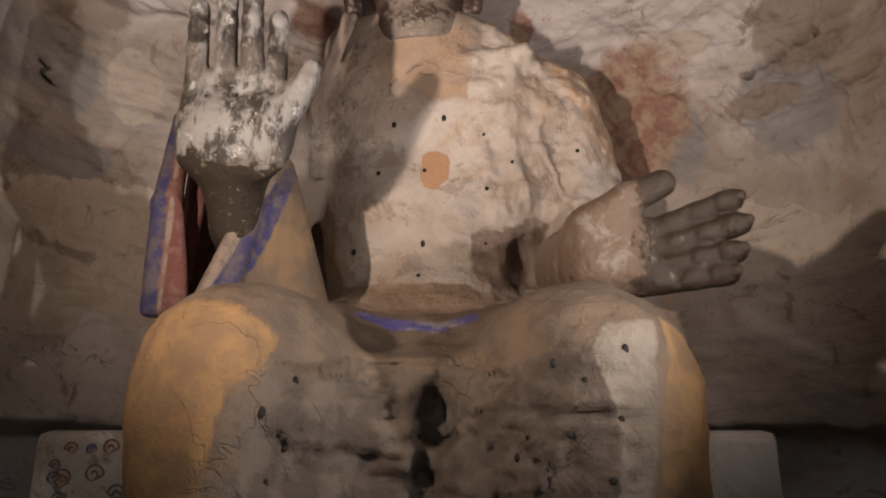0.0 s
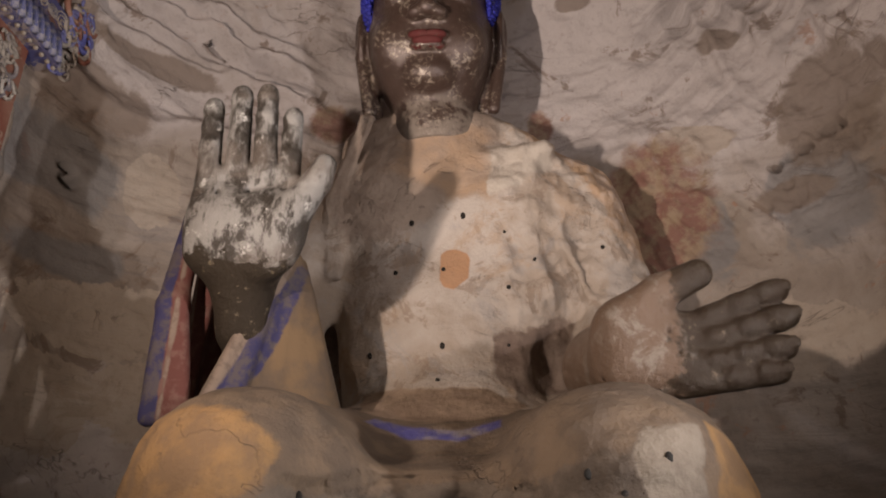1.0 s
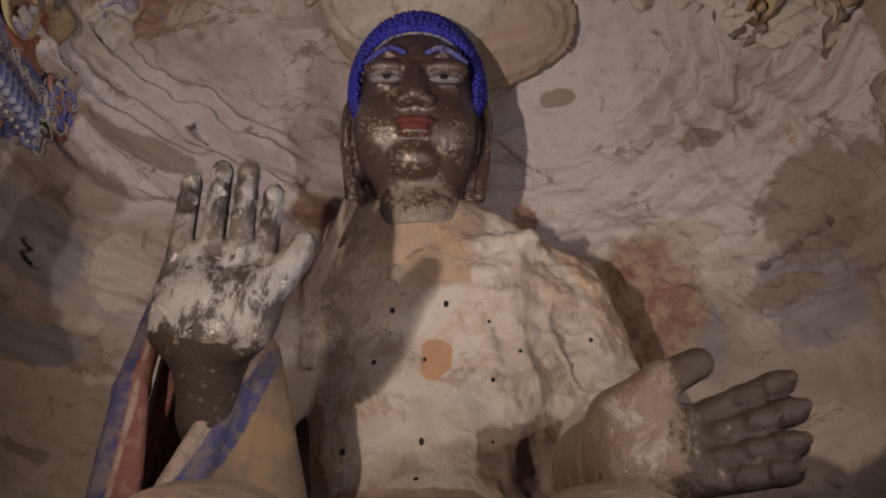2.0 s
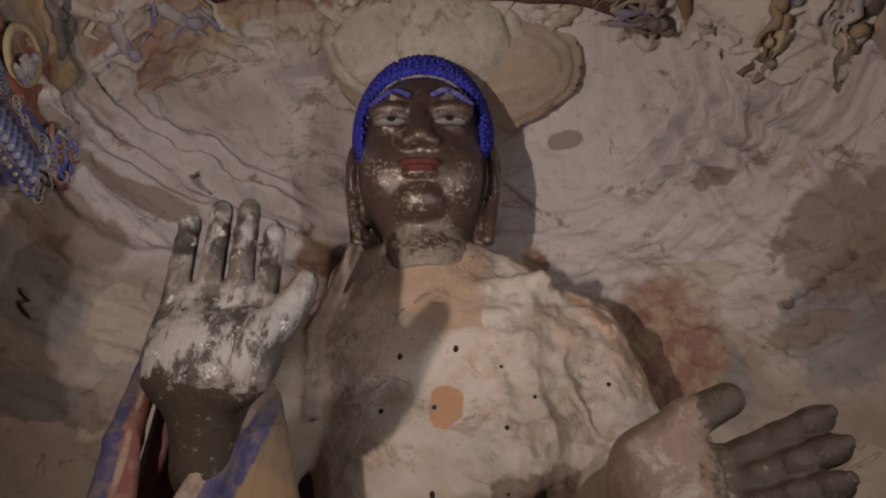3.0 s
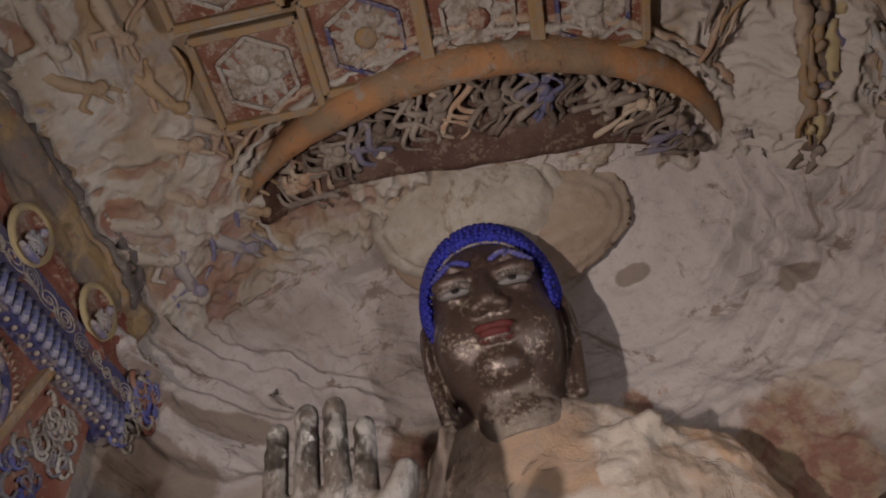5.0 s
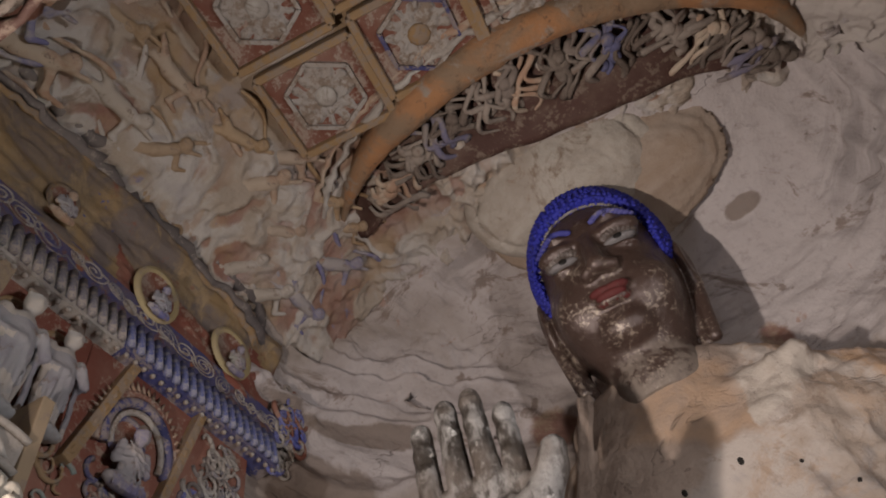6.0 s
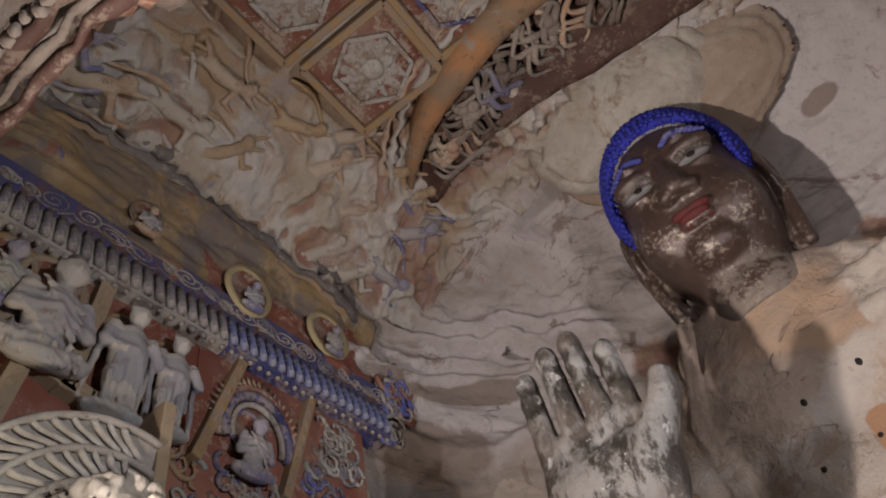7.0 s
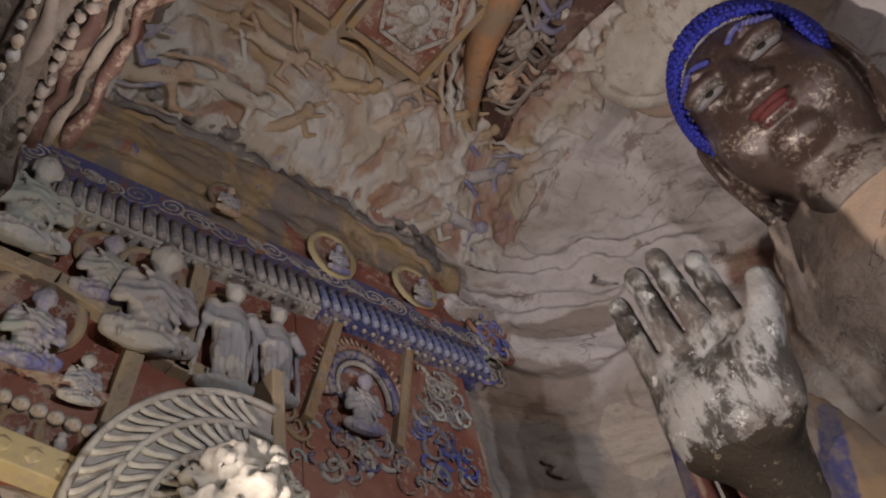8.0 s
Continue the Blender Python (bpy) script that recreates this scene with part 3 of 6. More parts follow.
# ---------------------------------------------------------------- the great seated statue
def statue_body():
    f = Field((-3.0, 4.1, 0.0), (2.6, 9.0, 7.05), 0.036)
    # lap, legs and the robe between them
    f.ball((-0.2, 7.5, 2.4), (1.9, 1.3, 0.55), 0.2)
    for x, xk in ((-1.1, -1.42), (0.7, 1.0)):
        f.limb((x, 7.4, 2.3), (xk, 5.45, 2.05), 0.74, 0.76, 0.25)
        f.limb((xk, 5.45, 2.03), (xk, 5.25, 0.0), 0.77, 0.7, 0.12)
        f.limb((xk, 4.95, 2.2), (xk, 4.85, 1.0), 0.3, 0.26, 0.3)
    f.limb((1.15, 5.5, 2.0), (1.17, 5.35, 0.0), 0.72, 0.66, 0.1)
    f.box((-0.2, 6.1, 1.0), (1.2, 0.9, 1.25), 0.3, 0.3)
    f.ball((-0.06, 5.1, 1.9), (0.17, 0.35, 0.3), 0.1, "cut")
    f.ball((-0.1, 5.1, 1.45), (0.12, 0.2, 0.3), 0.1, "cut")
    f.box((-0.2, 7.6, 0.9), (2.1, 1.3, 1.0), 0.2, 0.1)
    f.ball((-0.2, 6.9, 2.05), (1.0, 1.5, 0.5), 0.2)
    f.ball((-0.06, 5.1, 1.83), (0.16, 0.5, 0.27), 0.05, "cut")
    f.ball((-0.14, 5.1, 1.47), (0.1, 0.35, 0.2), 0.04, "cut")
    for a, b in (((0.1, 5.1, 1.72), (0.75, 4.75, 1.7)), ((-0.3, 5.1, 1.62), (-0.95, 4.85, 1.55)), ((-0.3, 5.1, 2.0), (-0.75, 4.95, 2.02)), ((-0.2, 5.05, 1.35), (-0.8, 4.9, 1.32)), ((0.2, 5.05, 1.45), (0.9, 4.75, 1.42))):
        f.limb(a, b, 0.045, 0.025, 0.05, "cut")
    # torso and shoulders
    f.box((-0.05, 8.45, 4.6), (1.25, 0.82, 1.75), 0.55, 0.3)
    f.ball((-0.05, 8.3, 4.0), (1.2, 0.85, 0.9), 0.4)
    f.ball((-0.1, 8.15, 3.2), (1.1, 0.9, 0.45), 0.25)
    f.limb((-1.2, 8.35, 5.75), (1.15, 8.35, 5.7), 0.52, 0.55, 0.4)
    f.ball((-0.75, 8.1, 5.35), (0.75, 0.55, 0.6), 0.4)
    f.ball((0.6, 8.1, 5.35), (0.75, 0.55, 0.6), 0.4)
    f.ball((-0.28, 8.25, 6.45), (1.2, 0.6, 0.45), 0.3)
    f.limb((-0.25, 8.15, 6.0), (-0.32, 8.1, 6.6), 0.62, 0.5, 0.2)
    # arms
    f.limb((1.4, 8.25, 5.55), (1.75, 8.0, 4.0), 0.5, 0.42, 0.3)
    f.limb((1.75, 8.0, 3.9), (1.3, 6.0, 3.2), 0.42, 0.36, 0.3)
    f.limb((-1.45, 8.25, 5.55), (-1.95, 7.9, 4.1), 0.5, 0.4, 0.3)
    f.limb((-1.95, 7.9, 3.9), (-1.9, 7.1, 3.5), 0.36, 0.2, 0.2)
    # hollow shadowed side under the arm
    f.ball((0.95, 7.5, 3.55), (0.3, 0.4, 0.35), 0.1, "cut")
    # raised hems of the robe on the shoulders and round the waist
    for off in (0.0, 0.1):
        f.limb((-1.14 + off, 7.62, 6.55), (-1.45 + off, 7.66, 5.5), 0.04, 0.04, 0.05)
        f.limb((-1.45 + off, 7.66, 5.5), (-1.42 + off, 7.7, 4.6), 0.04, 0.05, 0.05)
    f.ball((-0.2, 7.5, 2.95), (1.0, 0.42, 0.26), 0.2)
    f.limb((0.35, 7.65, 5.95), (0.95, 7.62, 6.05), 0.12, 0.1, 0.12)
    for a, b in (((0.75, 7.6, 5.0), (0.95, 7.62, 4.2)), ((1.05, 7.66, 5.1), (1.3, 7.72, 4.3)), ((0.6, 7.62, 5.5), (1.4, 7.74, 5.35)), ((0.7, 7.6, 5.75), (1.5, 7.74, 5.6))):
        f.limb(a, b, 0.05, 0.03, 0.08)
    pts, quads, tag = f.mesh()
    broken = smoothstep(0.1, 0.6, pts[:, 0]) * smoothstep(7.0, 7.3, pts[:, 1]) + 0.5 * smoothstep(6.0, 5.4, pts[:, 1]) * smoothstep(-1.3, -0.9, pts[:, 0])
    pts = pts + (broken * (0.06 * fbm(pts * [1, 1, 1.5], 3.0, 4, 90) + 0.07 * np.abs(fbm(pts * [1.4, 1, 0.7], 2.2, 4, 95)) ** 0.7))[:, None] * np.array([0, 1, 0])
    beds = smoothstep(6.0, 5.5, pts[:, 1]) * smoothstep(-1.25, -0.95, pts[:, 0]) * smoothstep(1.3, 1.1, pts[:, 0]) * smoothstep(2.4, 2.1, pts[:, 2])
    layer = fbm(pts * [0.45, 0.45, 2.6], 2.0, 4, 97)
    pts = pts + (beds * (0.07 * layer + 0.09 * smoothstep(0.05, 0.2, layer) - 0.05 * smoothstep(0.5, 0.6, layer)))[:, None] * np.array([0, 1, 0])
    pts = pts + 0.03 * np.stack([fbm(pts, 1.6, 4, 60 + i) for i in range(3)], 1)
    return pts, quads


def sleeve():
    """The robe's sleeve that hangs open below the raised forearm."""
    f = Field((-3.1, 5.3, 2.4), (-0.5, 8.0, 5.0), 0.03)
    f.limb((-1.82, 6.7, 4.0), (-1.74, 6.9, 2.6), 0.26, 0.68, 0.1)
    f.limb((-2.25, 6.5, 4.45), (-2.2, 6.5, 2.7), 0.12, 0.22, 0.1)
    f.limb((-1.47, 6.42, 4.15), (-1.38, 6.6, 2.85), 0.1, 0.36, 0.12)
    f.limb((-1.47, 6.3, 4.1), (-1.62, 6.35, 2.85), 0.08, 0.2, 0.1)
    f.limb((-1.8, 5.9, 4.5), (-1.98, 6.0, 2.7), 0.36, 0.3, 0.05, "cut")
    f.limb((-1.8, 6.5, 4.3), (-2.0, 6.5, 2.9), 0.33, 0.26, 0.05, "cut")
    for i in range(7):
        f.limb((-1.47 + 0.025 * i, 6.08 + 0.05 * i, 4.28 - 0.06 * i + 0.05 * (i % 2)), (-1.97 + 0.14 * i + 0.025 * math.sin(i * 2.4), 5.95 + 0.1 * i, 2.85), 0.025, 0.07 + 0.03 * math.sin(i * 1.9), 0.06)
    for i in range(4):
        f.limb((-2.4 + 0.025 * i, 6.2, 4.55), (-2.47 + 0.05 * i, 6.1, 3.7), 0.05, 0.06, 0.06)
        f.limb((-2.47 + 0.05 * i, 6.1, 3.7), (-2.42 + 0.09 * i, 6.0, 2.75), 0.06, 0.07, 0.06)
    pts, quads, tag = f.mesh()
    return pts, quads


def raised_palm():
    f = Field((-2.6, 5.1, 2.9), (-0.8, 6.7, 5.85), 0.022)
    f.box((-1.82, 5.82, 4.36), (0.42, 0.15, 0.46), 0.14, 0.06)
    f.ball((-2.02, 5.75, 4.3), (0.2, 0.16, 0.4), 0.1)
    f.ball((-1.52, 5.73, 4.15), (0.27, 0.17, 0.36), 0.12)
    f.ball((-1.82, 5.74, 4.68), (0.36, 0.1, 0.1), 0.08)
    f.limb((-1.8, 5.86, 4.2), (-1.8, 6.15, 3.5), 0.36, 0.2, 0.2)
    f.limb((-1.8, 6.15, 3.5), (-1.85, 6.7, 3.3), 0.2, 0.22, 0.1)
    for a, b, r in (((-2.1, 5.7, 4.72), (-2.14, 5.74, 5.40), 0.098), ((-1.86, 5.7, 4.75), (-1.89, 5.7, 5.49), 0.102),
                    ((-1.63, 5.7, 4.72), (-1.665, 5.7, 5.50), 0.102), ((-1.42, 5.72, 4.62), (-1.44, 5.76, 5.30), 0.094)):
        f.limb(a, b, r, r * 0.86, 0.02)
        for q in (0.36, 0.66, 0.92):
            p = [i + (j - i) * q for i, j in zip(a, b)]
            f.ball((p[0], p[1] - 0.02, p[2]), (r * 0.92, r * 0.85, 0.085), 0.025)
        for q in (0.51, 0.8):
            p = [i + (j - i) * q for i, j in zip(a, b)]
            f.limb((p[0] - r, p[1] - r, p[2]), (p[0] + r, p[1] - r, p[2]), 0.012, 0.012, 0.02, "cut")
    for a, b in (((-2.2, 5.62, 4.5), (-1.85, 5.65, 4.44)), ((-1.85, 5.65, 4.44), (-1.6, 5.65, 4.56)), ((-1.7, 5.62, 4.55), (-1.72, 5.6, 4.0)), ((-2.2, 5.6, 4.3), (-1.8, 5.6, 4.22)), ((-1.95, 5.6, 4.6), (-1.95, 5.6, 4.1))):
        f.limb(a, b, 0.022, 0.018, 0.03, "cut")
    f.limb((-1.42, 5.65, 4.2), (-1.16, 5.68, 4.62), 0.17, 0.11, 0.1)
    f.limb((-1.18, 5.68, 4.6), (-1.12, 5.68, 4.75), 0.12, 0.1, 0.04)
    pts, quads, tag = f.mesh()
    return pts, quads


def resting_palm():
    f = Field((0.6, 4.6, 2.5), (2.6, 6.4, 3.9), 0.022)
    f.box((1.3, 5.36, 3.03), (0.37, 0.15, 0.3), 0.14, 0.1)
    f.ball((1.17, 5.29, 3.2), (0.24, 0.16, 0.2), 0.12)
    f.ball((1.3, 5.27, 2.9), (0.3, 0.14, 0.14), 0.1)
    f.limb((1.2, 5.45, 3.05), (1.15, 6.2, 3.15), 0.3, 0.36, 0.15)
    for a, b, r in (((1.58, 5.32, 3.21), (2.12, 5.14, 3.4), 0.1), ((1.6, 5.3, 3.07), (2.15, 5.12, 3.21), 0.1),
                    ((1.57, 5.3, 2.92), (2.1, 5.12, 3.0), 0.1), ((1.46, 5.32, 2.8), (2.04, 5.14, 2.84), 0.095)):
        f.limb(a, b, r * 0.98, r * 0.84, 0.015)
        for q in (0.2, 0.55, 0.88):
            p = [i + (j - i) * q for i, j in zip(a, b)]
            f.ball((p[0], p[1] - 0.02, p[2]), (0.1, r * 0.9, r * 0.86), 0.025)
        for q in (0.38, 0.72):
            p = [i + (j - i) * q for i, j in zip(a, b)]
            f.limb((p[0], p[1] - r, p[2] - r), (p[0], p[1] - r, p[2] + r), 0.012, 0.012, 0.02, "cut")
        f.ball((b[0] + 0.03, b[1] - 0.085, b[2] + 0.01), (0.05, 0.02, 0.05), 0.01)
    f.limb((1.1, 5.28, 3.24), (1.36, 5.2, 3.42), 0.15, 0.13, 0.08)
    f.limb((1.36, 5.2, 3.42), (1.63, 5.2, 3.55), 0.125, 0.105, 0.03)
    for a, b in (((1.0, 5.22, 3.0), (1.4, 5.18, 3.14)), ((1.05, 5.2, 2.9), (1.45, 5.18, 2.98)), ((0.98, 5.3, 3.2), (0.96, 5.3, 2.8))):
        f.limb(a, b, 0.02, 0.016, 0.03, "cut")
    pts, quads, tag = f.mesh()
    return pts, quads


HEAD_AT, HEAD_TURN = (-0.36, 7.72, 7.77), (9, 0, 0)


def statue_head():
    """Tags: 0 gilt skin, 1 lips, 2 eyes, 3 brows."""
    f = Field((-1.5, 6.3, 6.2), (0.85, 8.9, 9.4), 0.024)
    f.limb((-0.3, 8.0, 6.5), (-0.34, 8.02, 7.1), 0.55, 0.48, 0.05)
    f.place(HEAD_AT, HEAD_TURN)
    f.ball((0, 0.05, 0.35), (0.74, 0.85, 0.98), 0.1)
    f.ball((0, -0.02, -0.26), (0.73, 0.75, 0.68), 0.3)
    f.ball((0, -0.1, -0.62), (0.6, 0.57, 0.42), 0.2)
    f.ball((0, -0.57, -0.8), (0.27, 0.2, 0.17), 0.1)
    for s in (-1, 1):
        f.ball((s * 0.38, -0.46, -0.4), (0.29, 0.28, 0.3), 0.16)
        f.ball((s * 0.33, -0.8, 0.2), (0.22, 0.1, 0.14), 0.1, "cut")
        f.ball((s * 0.34, -0.655, 0.345), (0.27, 0.18, 0.12), 0.02)
        f.ball((s * 0.33, -0.65, 0.09), (0.19, 0.11, 0.05), 0.04)
        f.limb((s * 0.13, -0.74, 0.43), (s * 0.32, -0.755, 0.525), 0.035, 0.045, 0.03, tag=3)
        f.limb((s * 0.32, -0.755, 0.525), (s * 0.56, -0.6, 0.41), 0.045, 0.035, 0.03, tag=3)
        f.ball((s * 0.13, -0.83, -0.19), (0.1, 0.1, 0.075), 0.04)
        f.ball((s * 0.85, 0.05, 0.0), (0.1, 0.24, 0.36), 0.06)
        f.limb((s * 0.85, 0.02, -0.28), (s * 0.76, 0.0, -0.98), 0.085, 0.075, 0.06)
        f.limb((s * 0.74, 0.06, -0.45), (s * 0.62, 0.04, -1.1), 0.05, 0.05, 0.05)
        f.ball((s * 0.95, -0.12, 0.0), (0.06, 0.12, 0.25), 0.04, "cut")
    f.limb((0, -0.78, 0.3), (0, -0.91, -0.15), 0.055, 0.11, 0.07)
    f.ball((-0.08, -0.76, -0.45), (0.17, 0.1, 0.055), 0.03, tag=1)
    f.ball((0.08, -0.76, -0.45), (0.17, 0.1, 0.055), 0.03, tag=1)
    f.ball((0, -0.74, -0.55), (0.2, 0.1, 0.06), 0.03, tag=1)
    pts, quads, tag = f.mesh()
    return pts, quads, tag


def statue_hair():
    f = Field((-1.5, 6.3, 7.0), (0.85, 8.9, 9.7), 0.03)
    f.place(HEAD_AT, HEAD_TURN)
    f.ball((0, 0.08, 0.47), (0.86, 0.95, 1.1), 0.05)
    f.ball((0, 0.2, 1.35), (0.42, 0.42, 0.3), 0.15)
    f.box((0, -0.98, -0.4), (0.72, 1.0, 1.26), 0.5, 0.03, "cut")
    f.box((0, 0, -0.95), (1.2, 1.2, 0.98), 0.02, 0.02, "cut")
    pts, quads, tag = f.mesh()
    return pts, quads


def curls(pts, quads, spacing=0.058, radius=0.035):
    """Small round curls over the hair, each a low dome."""
    rng = random.Random(4)
    order = list(range(len(pts)))
    rng.shuffle(order)
    kept, cells = [], {}
    for i in order:
        key = tuple(np.floor(pts[i] / spacing).astype(int))
        near = (cells.get((key[0] + a, key[1] + b, key[2] + c)) for a in (-1, 0, 1) for b in (-1, 0, 1) for c in (-1, 0, 1))
        if all(j is None or np.linalg.norm(pts[i] - pts[j]) >= spacing for j in near):
            cells[key] = i
            kept.append(i)
    bm = bmesh.new()
    bmesh.ops.create_icosphere(bm, subdivisions=1, radius=radius)
    ball = np.array([v.co[:] for v in bm.verts])
    tri = np.array([[v.index for v in fc.verts] for fc in bm.faces])
    bm.free()
    P = np.concatenate([ball + pts[i] for i in kept])
    T = np.concatenate([tri + len(ball) * j for j in range(len(kept))])
    return P, T


def join(*pieces):
    """Joins (points, faces, slot or slots) into one set."""
    P, F, S, n = [], [], [], 0
    for pts, faces, slot in pieces:
        P.append(pts)
        F += (np.asarray(faces) + n).tolist()
        S.append(np.full(len(faces), slot) if np.isscalar(slot) else slot)
        n += len(pts)
    return np.concatenate(P), F, np.concatenate(S)


def eggs(pieces, at, turn):
    """Small ellipsoids, each (centre, radii), in the frame given."""
    bm = bmesh.new()
    for c, r in pieces:
        bmesh.ops.create_icosphere(bm, subdivisions=2, radius=1, matrix=pose(*at, *turn) @ Matrix.Translation(c) @ Matrix.Diagonal((*r, 1)))
    P = np.array([v.co[:] for v in bm.verts])
    F = np.array([[v.index for v in fc.verts] for fc in bm.faces])
    bm.free()
    return P, F


def area(P, outline, near=None):
    """Signed distance, in the plane of x and z, to an outline; only for y within near."""
    q = P[:, [0, 2]]
    poly = np.array(outline)
    d = np.full(len(q), 1e9)
    inside = np.zeros(len(q), bool)
    for a, b in zip(poly, np.roll(poly, -1, 0)):
        e, w = b - a, q - a
        t = np.clip((w @ e) / (e @ e), 0, 1)
        d = np.minimum(d, np.linalg.norm(w - t[:, None] * e, axis=1))
        cross = (a[1] > q[:, 1]) != (b[1] > q[:, 1])
        inside ^= cross & (q[:, 0] < e[0] * (q[:, 1] - a[1]) / np.where(e[1] == 0, 1e-9, e[1]) + a[0])
    d = np.where(inside, -d, d)
    if near:
        d = np.maximum(d, np.maximum(near[0] - P[:, 1], P[:, 1] - near[1]))
    return np.minimum(d, 1.0)
HAIR_BLUE = paint("ultramarine_hair_paint", (0.03, 0.035, 0.36), (0.03, 0.03, 0.12), 0.3, 2.0, 0.7)
LIP_RED = paint("lip_red", (0.105, 0.018, 0.017), (0.075, 0.03, 0.024), 0.35, 3)
EYE_WHITE = paint("eye_enamel", (0.2, 0.185, 0.18), (0.12, 0.1, 0.095), 0.25, 4, 0.4)
# black for the pupils and for the painted darkness of the peg holes
DEEP_BLACK = paint("black_socket", (0.012, 0.01, 0.008), (0.03, 0.02, 0.015), 0.2)
# gilding made paler to paint the highlight on the upper lids
LID_GILT = paint("lid_highlight_gilding", (0.075, 0.055, 0.045), (0.2, 0.17, 0.15), 0.3, 4, 0.28)
RIM_PAINT = paint("hairline_pale_paint", (0.3, 0.27, 0.26), (0.08, 0.06, 0.06), 0.4, 3)
BROW_BLUE = paint("brow_paint", (0.06, 0.06, 0.27), (0.22, 0.2, 0.24), 0.3)


def gilding():
    n = Nodes("dark_worn_gilding")
    c = n.mix(n.noise(2.5, 5, 0.6), (0.05, 0.03, 0.024), (0.085, 0.052, 0.04))
    fleck = n.step(n.math("ADD", n.math("MULTIPLY", n.noise(17, 8, 0.85, 0.3), 0.7), n.math("MULTIPLY", n.noise(2.2, 4, 0.6), 0.3)), 0.54, 0.58)
    c = n.mix(n.math("MULTIPLY", fleck, 0.8), c, (0.34, 0.28, 0.22))
    low = n.math("MULTIPLY", n.step(n.attr("neck"), 0.06, -0.1), n.step(n.noise(5, 7, 0.75), 0.42, 0.52))
    c = n.mix(n.math("MULTIPLY", low, 0.8), c, (0.22, 0.18, 0.145))
    rough = n.math("ADD", n.math("ADD", 0.27, n.math("MULTIPLY", low, 0.45)), n.math("MULTIPLY", n.noise(6, 5, 0.6), 0.22))
    return n.done(c, rough, 0.3, n.math("ADD", n.noise(5, 5, 0.6), n.math("MULTIPLY", n.noise(16, 6, 0.65), 0.8)), 0.5, 0.03, 0.75)


def silvering():
    n = Nodes("flaking_silvered_clay")
    streak = n.noise(3.0, 8, 0.75, 0.3, co=n.stretch((1.6, 1.6, 0.7)))
    c = n.mix(n.step(streak, 0.45, 0.56), (0.032, 0.026, 0.021), (0.17, 0.158, 0.146))
    c = n.mix(n.step(n.noise(6, 8, 0.8, 0.2), 0.58, 0.63), c, (0.34, 0.325, 0.3))
    c = n.mix(n.math("MULTIPLY", n.step(n.noise(1.6, 5, 0.6), 0.5, 0.62), 0.6), c, (0.1, 0.08, 0.066))
    edge = n.math("ADD", n.attr("bare"), n.math("MULTIPLY", n.math("SUBTRACT", n.noise(4, 7, 0.7), 0.5), 0.5))
    brown = n.mix(n.step(n.noise(11, 7, 0.75), 0.58, 0.64), (0.02, 0.013, 0.007), (0.11, 0.085, 0.055))
    c = n.mix(n.step(edge, 0.02, -0.02), c, brown)
    tips = n.math("ADD", n.attr("tips"), n.math("MULTIPLY", n.math("SUBTRACT", n.noise(3, 6, 0.7), 0.5), 1.1))
    dark = n.mix(n.step(n.noise(8, 7, 0.8), 0.58, 0.66), (0.027, 0.017, 0.01), (0.13, 0.1, 0.075))
    palm = n.math("ADD", n.attr("tan"), n.math("MULTIPLY", n.math("SUBTRACT", n.noise(3, 6, 0.7), 0.5), 0.3))
    c = n.mix(n.math("MULTIPLY", n.step(palm, 0.04, -0.04), 0.95), c, n.mix(n.step(n.noise(4, 7, 0.75, 0.4), 0.52, 0.64), (0.105, 0.066, 0.044), (0.17, 0.135, 0.108)))
    c = n.mix(n.math("MULTIPLY", n.step(tips, 0.05, -0.05), 0.95), c, dark)
    return n.done(c, n.math("ADD", 0.4, n.math("MULTIPLY", n.step(edge, 0.02, -0.02), 0.35)), 0.0, n.math("ADD", streak, n.noise(16, 6, 0.7)), 0.8, 0.03, 0.28)


